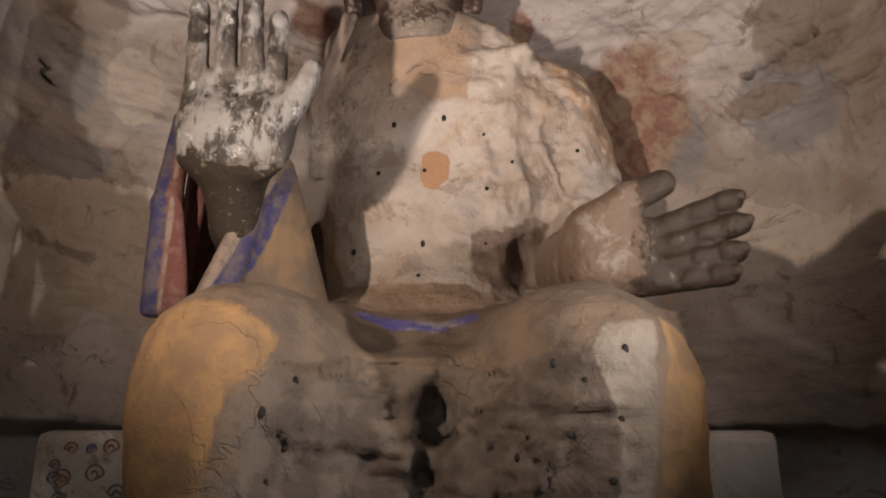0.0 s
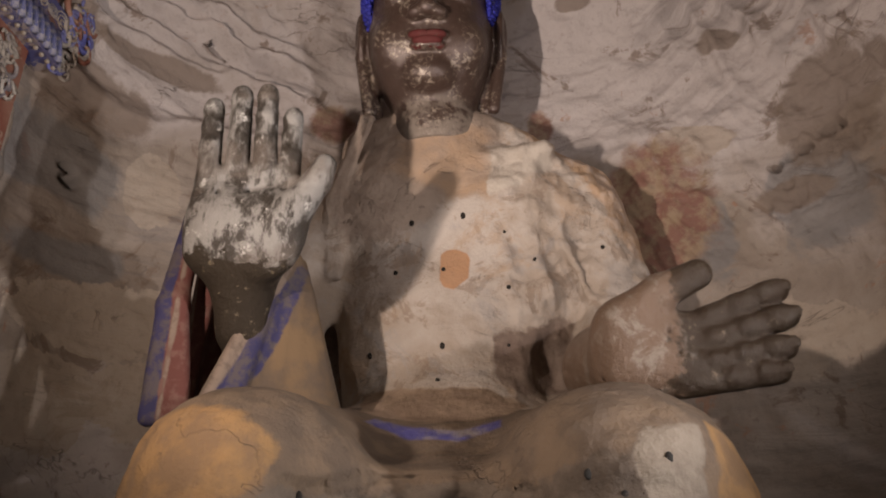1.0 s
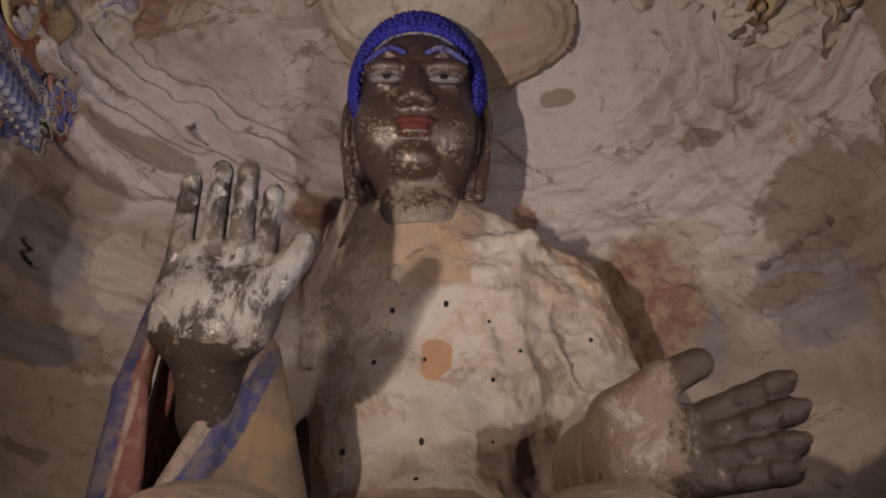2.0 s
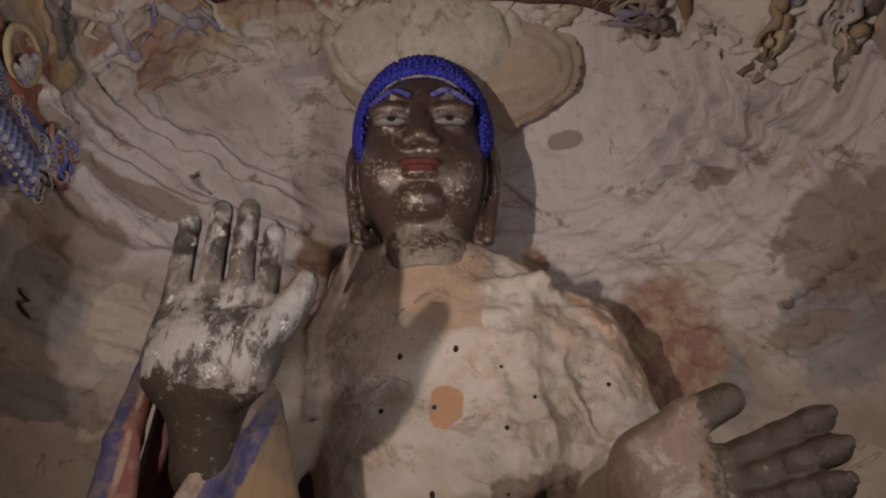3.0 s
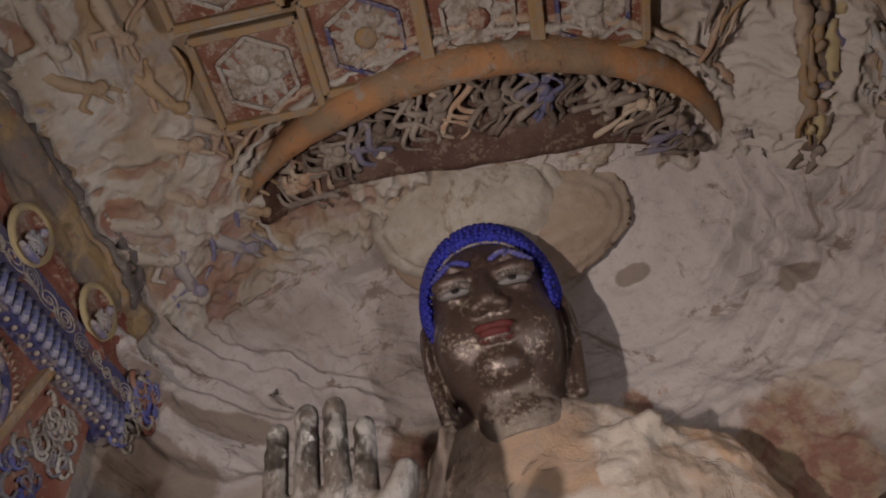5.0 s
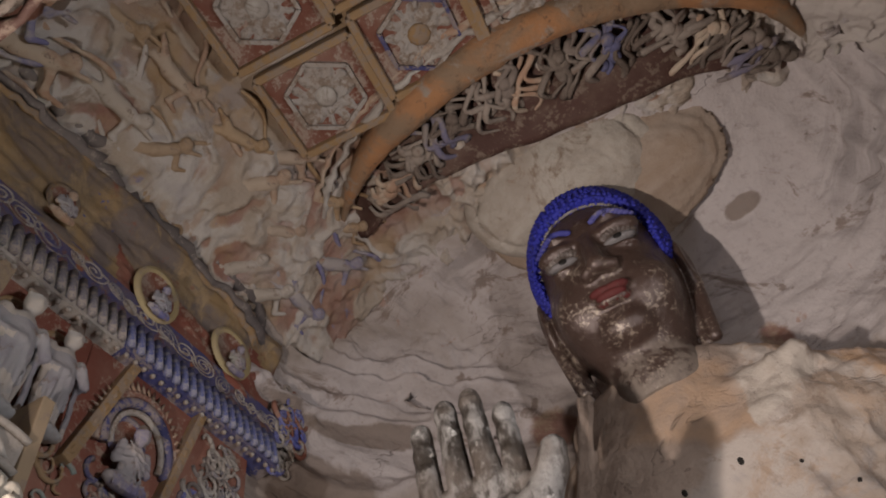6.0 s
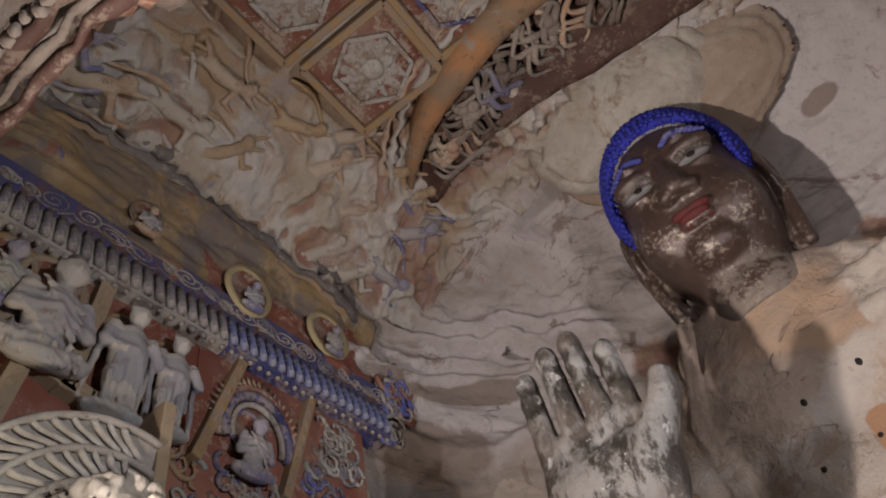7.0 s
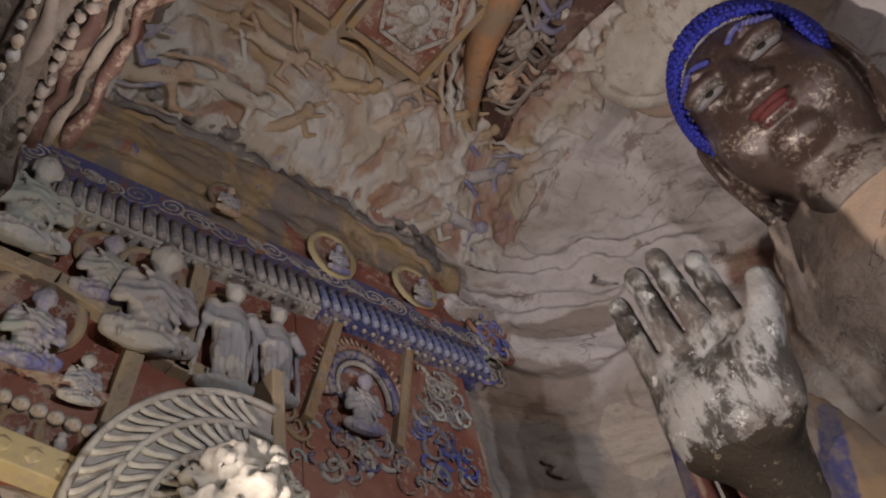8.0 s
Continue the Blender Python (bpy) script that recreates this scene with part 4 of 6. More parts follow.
def clay():
    """Plaster over stone, with the painted, broken, repaired and shade-darkened areas of the statue."""
    n = Nodes("statue_clay_plaster")
    wob = n.math("MULTIPLY", n.math("SUBTRACT", n.noise(2.2, 7, 0.65), 0.5), 0.45)
    c = n.mix(n.step(n.noise(0.9, 5, 0.6, 0.5), 0.4, 0.62), (0.31, 0.25, 0.2), (0.41, 0.355, 0.31))
    c = n.mix(n.math("MULTIPLY", n.step(n.noise(2.6, 6, 0.7, 0.6), 0.55, 0.61), 0.6), c, (0.23, 0.165, 0.12))

    c = n.mix(n.math("MULTIPLY", n.step(n.noise(0.95, 7, 0.7, 0.9), 0.52, 0.62), 0.55), c, (0.34, 0.235, 0.155))
    c = n.mix(n.math("MULTIPLY", n.step(n.noise(1.4, 7, 0.7, 0.6), 0.56, 0.64), 0.5), c, (0.3, 0.275, 0.26))

    def over(name, a, b, soft=0.02, wobble=1.0, most=1.0):
        d = n.math("ADD", n.attr(name), n.math("MULTIPLY", wob, wobble))
        tone = n.mix(n.step(n.noise(3.1, 6, 0.65), 0.4, 0.62), a, b)
        return n.mix(n.math("MULTIPLY", n.step(d, soft, -soft), most), c, tone)

    c = over("lap", (0.1, 0.072, 0.052), (0.14, 0.098, 0.066), 0.08)
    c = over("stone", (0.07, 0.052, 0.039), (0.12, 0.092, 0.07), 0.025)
    # "brown" paints the raised hand's shadow into the chest colour
    c = over("brown", (0.25, 0.19, 0.15), (0.32, 0.25, 0.2), 0.09, 1.0)
    c = over("orange", (0.35, 0.24, 0.16), (0.31, 0.225, 0.165), 0.1, 1.3)
    c = over("shoulder", (0.36, 0.24, 0.15), (0.42, 0.33, 0.27), 0.04)
    c = over("white", (0.42, 0.365, 0.31), (0.31, 0.26, 0.215), 0.03)
    c = over("paleleg", (0.2, 0.165, 0.13), (0.14, 0.11, 0.085), 0.018, 0.5)
    c = over("spot", (0.36, 0.2, 0.11), (0.33, 0.19, 0.11), 0.012, 0.12)
    c = over("ochre", (0.24, 0.14, 0.062), (0.17, 0.105, 0.058), 0.025, 0.6)
    # shade of the hollow under the arm, painted as darker brown
    c = over("arm_shade", (0.14, 0.1, 0.08), (0.2, 0.15, 0.12), 0.04)
    c = over("belt", (0.2, 0.14, 0.1), (0.29, 0.21, 0.15), 0.02, 0.4)
    c = over("trim", (0.06, 0.055, 0.18), (0.2, 0.17, 0.17), 0.02, 0.3)
    crack = n.step(n.math("ABSOLUTE", n.math("SUBTRACT", n.noise(0.8, 5, 0.6, 1.0), 0.5)), 0.006, 0.0)
    crack = n.math("MULTIPLY", crack, n.step(n.noise(0.8, 3), 0.5, 0.6))
    c = n.mix(n.math("MULTIPLY", crack, 0.35), c, (0.1, 0.075, 0.06))
    relief = n.math("ADD", n.math("MULTIPLY", n.noise(3.5, 7, 0.65), 1.4), n.math("MULTIPLY", n.noise(24, 5, 0.65), 0.3))
    relief = n.math("SUBTRACT", relief, n.math("MULTIPLY", crack, 0.5))
    return n.done(c, 0.86, bump=relief, strength=0.65, dist=0.06)


def robe():
    n = Nodes("painted_robe")
    wob = n.math("MULTIPLY", n.math("SUBTRACT", n.noise(3, 6, 0.6), 0.5), 0.1)
    c = n.mix(n.step(n.noise(1.8, 5, 0.6), 0.4, 0.6), (0.12, 0.076, 0.04), (0.075, 0.052, 0.036))
    for name, a, b in (("red", (0.085, 0.028, 0.022), (0.115, 0.056, 0.045)), ("blue", (0.024, 0.021, 0.06), (0.06, 0.047, 0.05)), ("pale", (0.15, 0.11, 0.085), (0.1, 0.072, 0.055))):
        tone = n.mix(n.step(n.noise(6, 7, 0.7), 0.45, 0.6), a, b)
        c = n.mix(n.step(n.math("ADD", n.attr(name), wob), 0.012, -0.012), c, tone)
    return n.done(c, 0.8, bump=n.noise(12, 6, 0.6), strength=0.3, dist=0.03)


CLAY, GILT, SILVERED, ROBE = clay(), gilding(), silvering(), robe()
# outline of the hand's shadow painted brown over the upper chest
CHEST_SHADE = [(-1.41, 6.45), (-1.16, 6.75), (0.41, 6.75), (0.5, 6.3), (0.27, 6.18), (0.29, 5.46), (-0.23, 5.39), (-0.33, 5.15), (-0.7, 4.98), (-1.06, 4.99), (-1.5, 5.2)]
ORANGE_CHEST = [(-0.8, 5.82), (-0.63, 6.34), (0.28, 6.41), (0.27, 5.46), (-0.11, 5.4), (-0.54, 5.67)]
SHOULDER = [(0.48, 6.6), (1.44, 6.45), (1.9, 6.1), (2.3, 5.1), (2.3, 4.6), (1.83, 4.79), (1.48, 5.45), (1.1, 6.18)]
WHITE_CHEST = [(0.33, 6.15), (1.01, 6.24), (1.05, 5.81), (0.7, 5.63), (0.32, 5.46)]
SPOT = [(-0.23, 4.76), (-0.17, 4.81), (-0.07, 4.82), (0.05, 4.76), (0.08, 4.69), (0.06, 4.47), (-0.1, 4.33), (-0.2, 4.36), (-0.24, 4.45)]
ARM_SHADE = [(0.3, 3.82), (0.51, 3.91), (1.09, 4.14), (1.3, 3.33), (0.54, 3.2), (0.31, 3.43)]
BELT = [(-1.03, 3.3), (-0.47, 3.26), (0.26, 3.24), (0.6, 3.1), (0.37, 2.91), (-0.24, 2.8), (-0.9, 2.94)]
TRIM = [(-0.75, 2.86), (-0.43, 2.74), (-0.1, 2.72), (0.3, 2.82), (0.3, 2.72), (-0.1, 2.6), (-0.45, 2.62), (-0.8, 2.76)]
OCHRE_LEG = [(-2.4, 2.17), (-2.2, 2.43), (-1.68, 2.62), (-1.3, 2.56), (-1.05, 2.32), (-1.13, 2.1), (-1.33, 2.0), (-1.42, 1.35), (-1.42, 0.0), (-2.4, 0.0)]
OCHRE_EDGE = [(1.46, 2.49), (1.75, 2.34), (2.0, 2.04), (2.0, 0), (1.31, 0), (1.33, 1.34), (1.42, 2.12)]
PALE_LEG = [(1.01, 2.43), (1.39, 2.45), (1.37, 2.1), (1.26, 1.35), (1.26, 0.0), (1.02, 0.0), (1.08, 1.75), (0.93, 2.25)]
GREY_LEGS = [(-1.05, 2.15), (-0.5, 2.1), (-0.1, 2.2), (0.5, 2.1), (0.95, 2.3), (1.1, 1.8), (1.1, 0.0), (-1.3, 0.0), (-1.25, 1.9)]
SOCKETS_CHEST = [(0.01, 5.2), (0.45, 5.01), (-0.54, 5.11), (-0.7, 4.55), (0.76, 4.68), (0.47, 4.36), (1.5, 4.87), (-0.21, 3.72), (-0.94, 3.67), (-0.25, 3.34), (0.45, 3.75), (-0.2, 4.57)]
SOCKETS_LEGS = [(1.13, 2.23), (0.69, 2.15), (0.87, 2.04), (1.1, 1.81), (0.78, 1.73), (1.02, 1.45), (0.65, 1.44), (-0.97, 2.06), (-1.11, 1.85), (-1.09, 1.43), (0.59, 1.57), (-1.0, 1.65), (0.47, 1.58)]


def sockets(pts, quads):
    """Old peg holes: flat black eggs on the front of the body, the holes' darkness painted as colour."""
    from mathutils import bvhtree
    tree = bvhtree.BVHTree.FromPolygons([tuple(p) for p in pts.tolist()], quads.tolist())
    rng, found = random.Random(2), []
    for spots, y, size in ((SOCKETS_CHEST, 6.6, 0.023), (SOCKETS_LEGS, 3.5, 0.025)):
        for x, z in spots:
            place, normal, _, _ = tree.ray_cast(Vector((x, y, z)), Vector((0, 1, 0)))
            if place:
                r = size * rng.uniform(0.75, 1.25)
                found.append((place, (r, 0.012, r * rng.uniform(1.0, 1.5))))
    return eggs(found, (0, 0, 0), (0, 0, 0))


def great_statue():
    body, head, hair, cloth, palm, rest = statue_body(), statue_head(), statue_hair(), sleeve(), raised_palm(), resting_palm()
    corner = head[2][head[1]]
    slots = np.select([(corner == 1).sum(1) >= 3, (corner == 3).sum(1) >= 2], [2, 8], 1)
    whites = eggs([((s * 0.335, -0.7, 0.18), (0.2, 0.085, 0.048)) for s in (-1, 1)], HEAD_AT, HEAD_TURN)
    pupils = eggs([((s * 0.33, -0.785, 0.17), (0.05, 0.014, 0.036)) for s in (-1, 1)], HEAD_AT, HEAD_TURN)
    lips = eggs([((-0.075, -0.81, -0.45), (0.15, 0.085, 0.055)), ((0.075, -0.81, -0.45), (0.15, 0.085, 0.055)), ((0, -0.8, -0.515), (0.18, 0.08, 0.062))], HEAD_AT, HEAD_TURN)
    arc = []
    for s in (-1, 1):
        for a, b in (((0.15, -0.79, 0.49), (0.32, -0.8, 0.545)), ((0.32, -0.8, 0.545), (0.57, -0.65, 0.46))):
            for q in (0.0, 0.17, 0.34, 0.5, 0.67, 0.84, 1.0):
                p = [i + (j - i) * q for i, j in zip(a, b)]
                arc.append(((s * p[0], p[1] - 0.022, p[2] + 0.02 * math.sin(math.pi * q)), (0.048, 0.036, 0.03)))
    brows = eggs(arc, HEAD_AT, HEAD_TURN)
    # upper lids, their highlight carried by a paler material
    lids = eggs([((s * (0.335 + 0.2 * k / 5), -0.72 + 0.085 * abs(k / 5) ** 2 + 0.05 * max(0, k) / 5, 0.315 - 0.045 * abs(k / 5)), (0.075, 0.1, 0.085)) for s in (-1, 1) for k in range(-4, 5)], HEAD_AT, HEAD_TURN)
    rim = []
    for i in range(111):
        q = -2.05 + 4.1 * i / 110
        x = 0.21 * max(-1, min(1, q / 0.35)) + 0.49 * math.sin(max(-math.pi / 2, min(math.pi / 2, (abs(q) - 0.35) * 1.7 if abs(q) > 0.35 else 0))) * (1 if q > 0 else -1)
        z = 0.845 - 0.5 * (1 - math.cos(max(0, min(math.pi / 2, (abs(q) - 0.35) * 1.7)))) - 0.62 * max(0, abs(q) - 1.274)
        y = 0.03 - 0.86 * math.sqrt(max(0, 1 - (x / 0.75) ** 2 - ((z - 0.35) / 0.99) ** 2))
        rim.append(((x, y, z), (0.024, 0.024, 0.014)))
    rim = eggs(rim, HEAD_AT, HEAD_TURN)
    P, F, S = join((*lips, 2), (*brows, 8), (*lids, 9), (*rim, 10), (*body, 0), (*cloth, 5), (*palm, 3), (*rest, 3), (head[0], head[1], slots), (*hair, 4), (*curls(*hair), 4), (*whites, 6), (*pupils, 7), (*sockets(*body), 7))
    front, chest = (3.5, 6.4), (6.9, 8.2)
    least = lambda *a: np.minimum.reduce(a)
    attrs = {
        "brown": area(P, CHEST_SHADE, chest), "orange": area(P, ORANGE_CHEST, chest), "shoulder": area(P, SHOULDER, (6.9, 8.6)),
        "white": area(P, WHITE_CHEST, chest), "paleleg": area(P, PALE_LEG, front), "spot": area(P, SPOT, chest), "arm_shade": area(P, ARM_SHADE, (6.3, 8.2)),
        "belt": area(P, BELT, (6.4, 8.0)), "trim": area(P, TRIM, (6.3, 7.6)), "ochre": least(area(P, OCHRE_LEG, front), area(P, OCHRE_EDGE, front)),
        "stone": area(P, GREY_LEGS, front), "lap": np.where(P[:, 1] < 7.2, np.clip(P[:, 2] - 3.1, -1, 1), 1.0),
        "bare": np.where((P[:, 0] < -0.9), P[:, 2] - 3.9 + 0.15 * (P[:, 0] + 1.7), 1.0),
        "tips": np.where(P[:, 0] > 1.0, np.maximum(1.4 - P[:, 0], -1), 1.0),
        "tan": np.where(P[:, 0] > 0.5, P[:, 0] - 1.5, 1.0),
        "neck": np.maximum(P[:, 2] - 6.7, 7.42 - P[:, 1]),
        "red": area(P, [(-2.4, 2.6), (-2.4, 4.7), (-2.1, 4.7), (-1.95, 2.6)]),
        "blue": least(area(P, [(-2.7, 2.6), (-2.7, 4.6), (-2.36, 4.6), (-2.37, 3.7), (-2.32, 2.6)]), area(P, [(-1.3, 4.1), (-1.39, 4.1), (-1.92, 2.95), (-1.74, 2.9), (-1.5, 3.4)])),
        "pale": least(area(P, [(-2.32, 2.6), (-2.36, 4.6), (-2.33, 4.6), (-2.29, 2.6)]), area(P, [(-1.39, 4.1), (-1.5, 4.05), (-2.1, 2.85), (-1.92, 2.85)])),
    }
    ob = shape("seated_statue", P, F, [CLAY, GILT, LIP_RED, SILVERED, HAIR_BLUE, ROBE, EYE_WHITE, DEEP_BLACK, BROW_BLUE, LID_GILT, RIM_PAINT], S, attrs=attrs)
    return tagged(ob, "colossal seated clay-plastered stone statue with dark gilt head and blue hair", "statue")


great_statue()

# ---------------------------------------------------------------- carved figures, used on walls and ceiling
def figure_mesh(kind, seed=0):
    """Points and faces of a small carved figure, about one metre high, its back at y = 0 and facing -y."""
    rng = random.Random(seed)
    j = lambda a: rng.uniform(-a, a)
    f = Field((-0.62, -0.5, -0.06), (0.62, 0.12, 1.2), 0.02)
    if kind == "standing":
        f.ball((0, -0.12, 0.62), (0.15, 0.11, 0.2), 0.06)
        f.ball((0, -0.15, 0.92), (0.085, 0.09, 0.11), 0.03)
        f.ball((0, -0.12, 1.02), (0.075, 0.07, 0.07), 0.02)
        f.limb((0, -0.235, 0.93), (0, -0.245, 0.895), 0.012, 0.018, 0.015)
        f.limb((-0.09, -0.17, 0.97), (0.09, -0.17, 0.97), 0.022, 0.022, 0.01)
        f.limb((0, -0.13, 0.76), (0, -0.14, 0.84), 0.045, 0.04, 0.02)
        for s in (-1, 1):
            f.ball((s * 0.038, -0.235, 0.93), (0.026, 0.02, 0.016), 0.012, "cut")
        for s in (-1, 1):
            f.limb((s * 0.07, -0.13, 0.5), (s * 0.1 + j(0.03), -0.12, 0.03), 0.085, 0.055, 0.04)
            f.limb((s * 0.17, -0.12, 0.75), (s * 0.24, -0.16, 0.55), 0.05, 0.045, 0.04)
            f.limb((s * 0.24, -0.16, 0.55), (s * 0.08 + j(0.1), -0.22, 0.62 + j(0.1)), 0.045, 0.035, 0.03)
            f.limb((s * 0.22, -0.1, 0.6), (s * 0.27, -0.06, 0.08), 0.03, 0.03, 0.04)
            for i in range(3):
                f.limb((s * (0.03 + 0.04 * i), -0.2, 0.5), (s * (0.05 + 0.05 * i), -0.19, 0.2), 0.012, 0.014, 0.01)
        f.ball((0, -0.1, 0.02), (0.26, 0.14, 0.06), 0.04)
    elif kind == "seated":
        f.ball((0, -0.14, 0.46), (0.21, 0.14, 0.28), 0.05)
        f.ball((0, -0.2, 0.86), (0.115, 0.12, 0.14), 0.02)
        f.ball((0, -0.17, 1.0), (0.07, 0.07, 0.06), 0.03)
        f.limb((0, -0.16, 0.7), (0, -0.18, 0.78), 0.06, 0.06, 0.02)
        f.limb((0, -0.31, 0.89), (0, -0.33, 0.84), 0.016, 0.024, 0.02)
        for s in (-1, 1):
            f.ball((s * 0.05, -0.32, 0.885), (0.035, 0.02, 0.018), 0.015, "cut")
        for s in (-1, 1):
            f.ball((s * 0.11, -0.19, 0.86), (0.025, 0.05, 0.07), 0.01)
            f.limb((s * 0.22, -0.13, 0.64), (s * 0.28, -0.17, 0.4), 0.075, 0.06, 0.04)
            f.limb((s * 0.28, -0.17, 0.4), (s * 0.06 + j(0.05), -0.27, 0.42 + j(0.08)), 0.055, 0.04, 0.03)
            f.limb((s * 0.08, -0.14, 0.18), (s * 0.29, -0.17, 0.13), 0.1, 0.085, 0.06)
        f.ball((0, -0.17, 0.08), (0.28, 0.12, 0.08), 0.05)
        for i in range(6):
            f.limb((-0.19 + 0.04 * i, -0.25 - 0.01 * i, 0.68 - 0.05 * i), (0.17, -0.27, 0.5 - 0.06 * i), 0.016, 0.016, 0.012)
            f.limb((-0.26 + 0.1 * i, -0.26, 0.2), (-0.24 + 0.1 * i, -0.26, 0.03), 0.018, 0.02, 0.015)
    elif kind == "bust":
        f.ball((0, -0.1, 0.25), (0.28, 0.14, 0.3), 0.06)
        f.ball((0, -0.2, 0.62), (0.15, 0.15, 0.19), 0.04)
        f.ball((0, -0.18, 0.82), (0.1, 0.09, 0.08), 0.04)
        f.limb((-0.2, -0.2, 0.4), (0.1, -0.26, 0.3), 0.06, 0.05, 0.05)
    else:
        f.limb((-0.1, -0.13, 0.5), (0.12, -0.15, 0.66), 0.11, 0.09, 0.05)
        f.ball((0.22, -0.17, 0.8), (0.085, 0.085, 0.1), 0.03)
        for s in (-1, 1):
            k = (-0.3 + j(0.06), -0.14, 0.42 + s * 0.1 + j(0.05))
            f.limb((-0.12, -0.13, 0.48), k, 0.075, 0.055, 0.04)
            f.limb(k, (-0.48 + j(0.07), -0.1, 0.3 + s * 0.16 + j(0.08)), 0.05, 0.03, 0.04)
            e = (0.25 + j(0.06), -0.16, 0.55 + s * 0.16)
            f.limb((0.14, -0.14, 0.68), e, 0.045, 0.04, 0.03)
            f.limb(e, (0.42 + j(0.08), -0.15, 0.62 + s * 0.2 + j(0.08)), 0.038, 0.028, 0.03)
        for z0, ph in ((0.92, 0.0), (0.2, 1.4)):
            last = None
            for i in range(19):
                q = i / 18
                nxt = (-0.52 + 1.02 * q, -0.06 - 0.03 * math.sin(9 * q + ph), z0 + 0.11 * math.sin(5.2 * q * (1 + 0.1 * seed) + ph + seed))
                if last:
                    f.limb(last, nxt, 0.03 + 0.012 * math.sin(7 * q), 0.03, 0.02)
                last = nxt
    pts, quads, tag = f.mesh()
    x, z = pts[:, 0], pts[:, 2]
    low = smoothstep(0.74, 0.66, z) if kind != "flying" else 0.4
    if kind == "seated":
        pleat = np.sin(70 * z + 22 * np.abs(x) + 9 * x + 2 * fbm(pts, 5, 2, seed))
    else:
        pleat = np.sin(95 * x + 14 * z + 2 * fbm(pts, 5, 2, seed)) * smoothstep(0.6, 0.5, z) if kind == "standing" else 0 * z
    pts = pts + (low * 0.009 * pleat)[:, None] * np.array([0, -1, 0])
    return pts + 0.011 * np.stack([fbm(pts, 7, 4, seed + i) for i in range(3)], 1), quads


def carved(name, n, base, wash):
    m = Nodes(name)
    c = m.mix(m.step(m.noise(2.2, 6, 0.65, 0.4), 0.42, 0.6), base, wash)
    c = m.mix(m.step(m.noise(5, 7, 0.7), 0.57, 0.66), c, (0.17, 0.12, 0.09))
    c = m.mix(m.math("MULTIPLY", m.random(), 0.35), c, (0.24, 0.19, 0.16))
    return m.done(c, 0.85, bump=m.noise(16, 6, 0.6), strength=0.35, dist=0.03)


FIG_GREY = carved("carved_figure_grey", 0, (0.4, 0.36, 0.32), (0.3, 0.3, 0.3))
FIG_WARM = carved("carved_figure_warm", 0, (0.4, 0.32, 0.24), (0.32, 0.2, 0.13))
FIG_BLUE = carved("carved_figure_blue", 0, (0.33, 0.3, 0.29), (0.12, 0.12, 0.26))
FIG_DIM = carved("carved_figure_dim", 0, (0.24, 0.2, 0.165), (0.15, 0.12, 0.1))
FIG_PALE = carved("carved_figure_pale", 0, (0.37, 0.32, 0.265), (0.42, 0.38, 0.34))
FIG_OCHRE = carved("carved_figure_ochre", 0, (0.36, 0.26, 0.16), (0.3, 0.19, 0.09))
FIG_ROBE = carved("carved_robe_blue_grey", 0, (0.26, 0.255, 0.27), (0.2, 0.19, 0.23))
FIG_GREEN = carved("carved_robe_green_grey", 0, (0.27, 0.28, 0.25), (0.34, 0.3, 0.25))
FIGURES = {}


def figure(name, kind, seed, material, m, label, group=""):
    key = (kind, seed % 4, material.name)
    if key not in FIGURES:
        pts, quads = figure_mesh(kind, seed % 4)
        hair = (pts[quads][:, :, 2].mean(1) > 0.915) & (pts[quads][:, :, 1].mean(1) > -0.3) if kind == 'seated' else (pts[quads][:, :, 2].mean(1) > 0.955) & (kind == 'standing')
        mid = pts[quads].mean(1)
        robe_here = (kind in ("seated", "standing")) & (mid[:, 2] < 0.7) & (mid[:, 2] > 0.16) & (fbm(mid, 2.6, 3, 50 + seed % 4) + 1.6 * mid[:, 0] * (1 - 2 * (seed % 2)) > 0.0)
        ob = shape(name, pts, quads, [material, FIG_DIM, FIG_ROBE if seed % 3 else FIG_GREEN], np.where(robe_here & ~hair.astype(bool), 2, hair))
        FIGURES[key] = ob.data
    else:
        ob = new(name, FIGURES[key])
    ob.matrix_basis = m
    return tagged(ob, label, "statue", group)


# ---------------------------------------------------------------- the ceiling's coffers
def bar(bm, a, b, w, h):
    """A squared bar from a to b, w wide in plan and h high, hanging from its axis."""
    a, b = Vector(a), Vector(b)
    d = (b - a).normalized()
    x = d.cross(Vector((0, 0, 1))).normalized() * w / 2
    z = Vector((0, 0, h / 2))
    vs = [bm.verts.new(p + sx * x + sz * z) for p in (a, b) for sx, sz in ((-1, -1), (1, -1), (1, 1), (-1, 1))]
    for q in ((0, 1, 2, 3), (7, 6, 5, 4), (0, 4, 5, 1), (1, 5, 6, 2), (2, 6, 7, 3), (3, 7, 4, 0)):
        bm.faces.new([vs[i] for i in q])


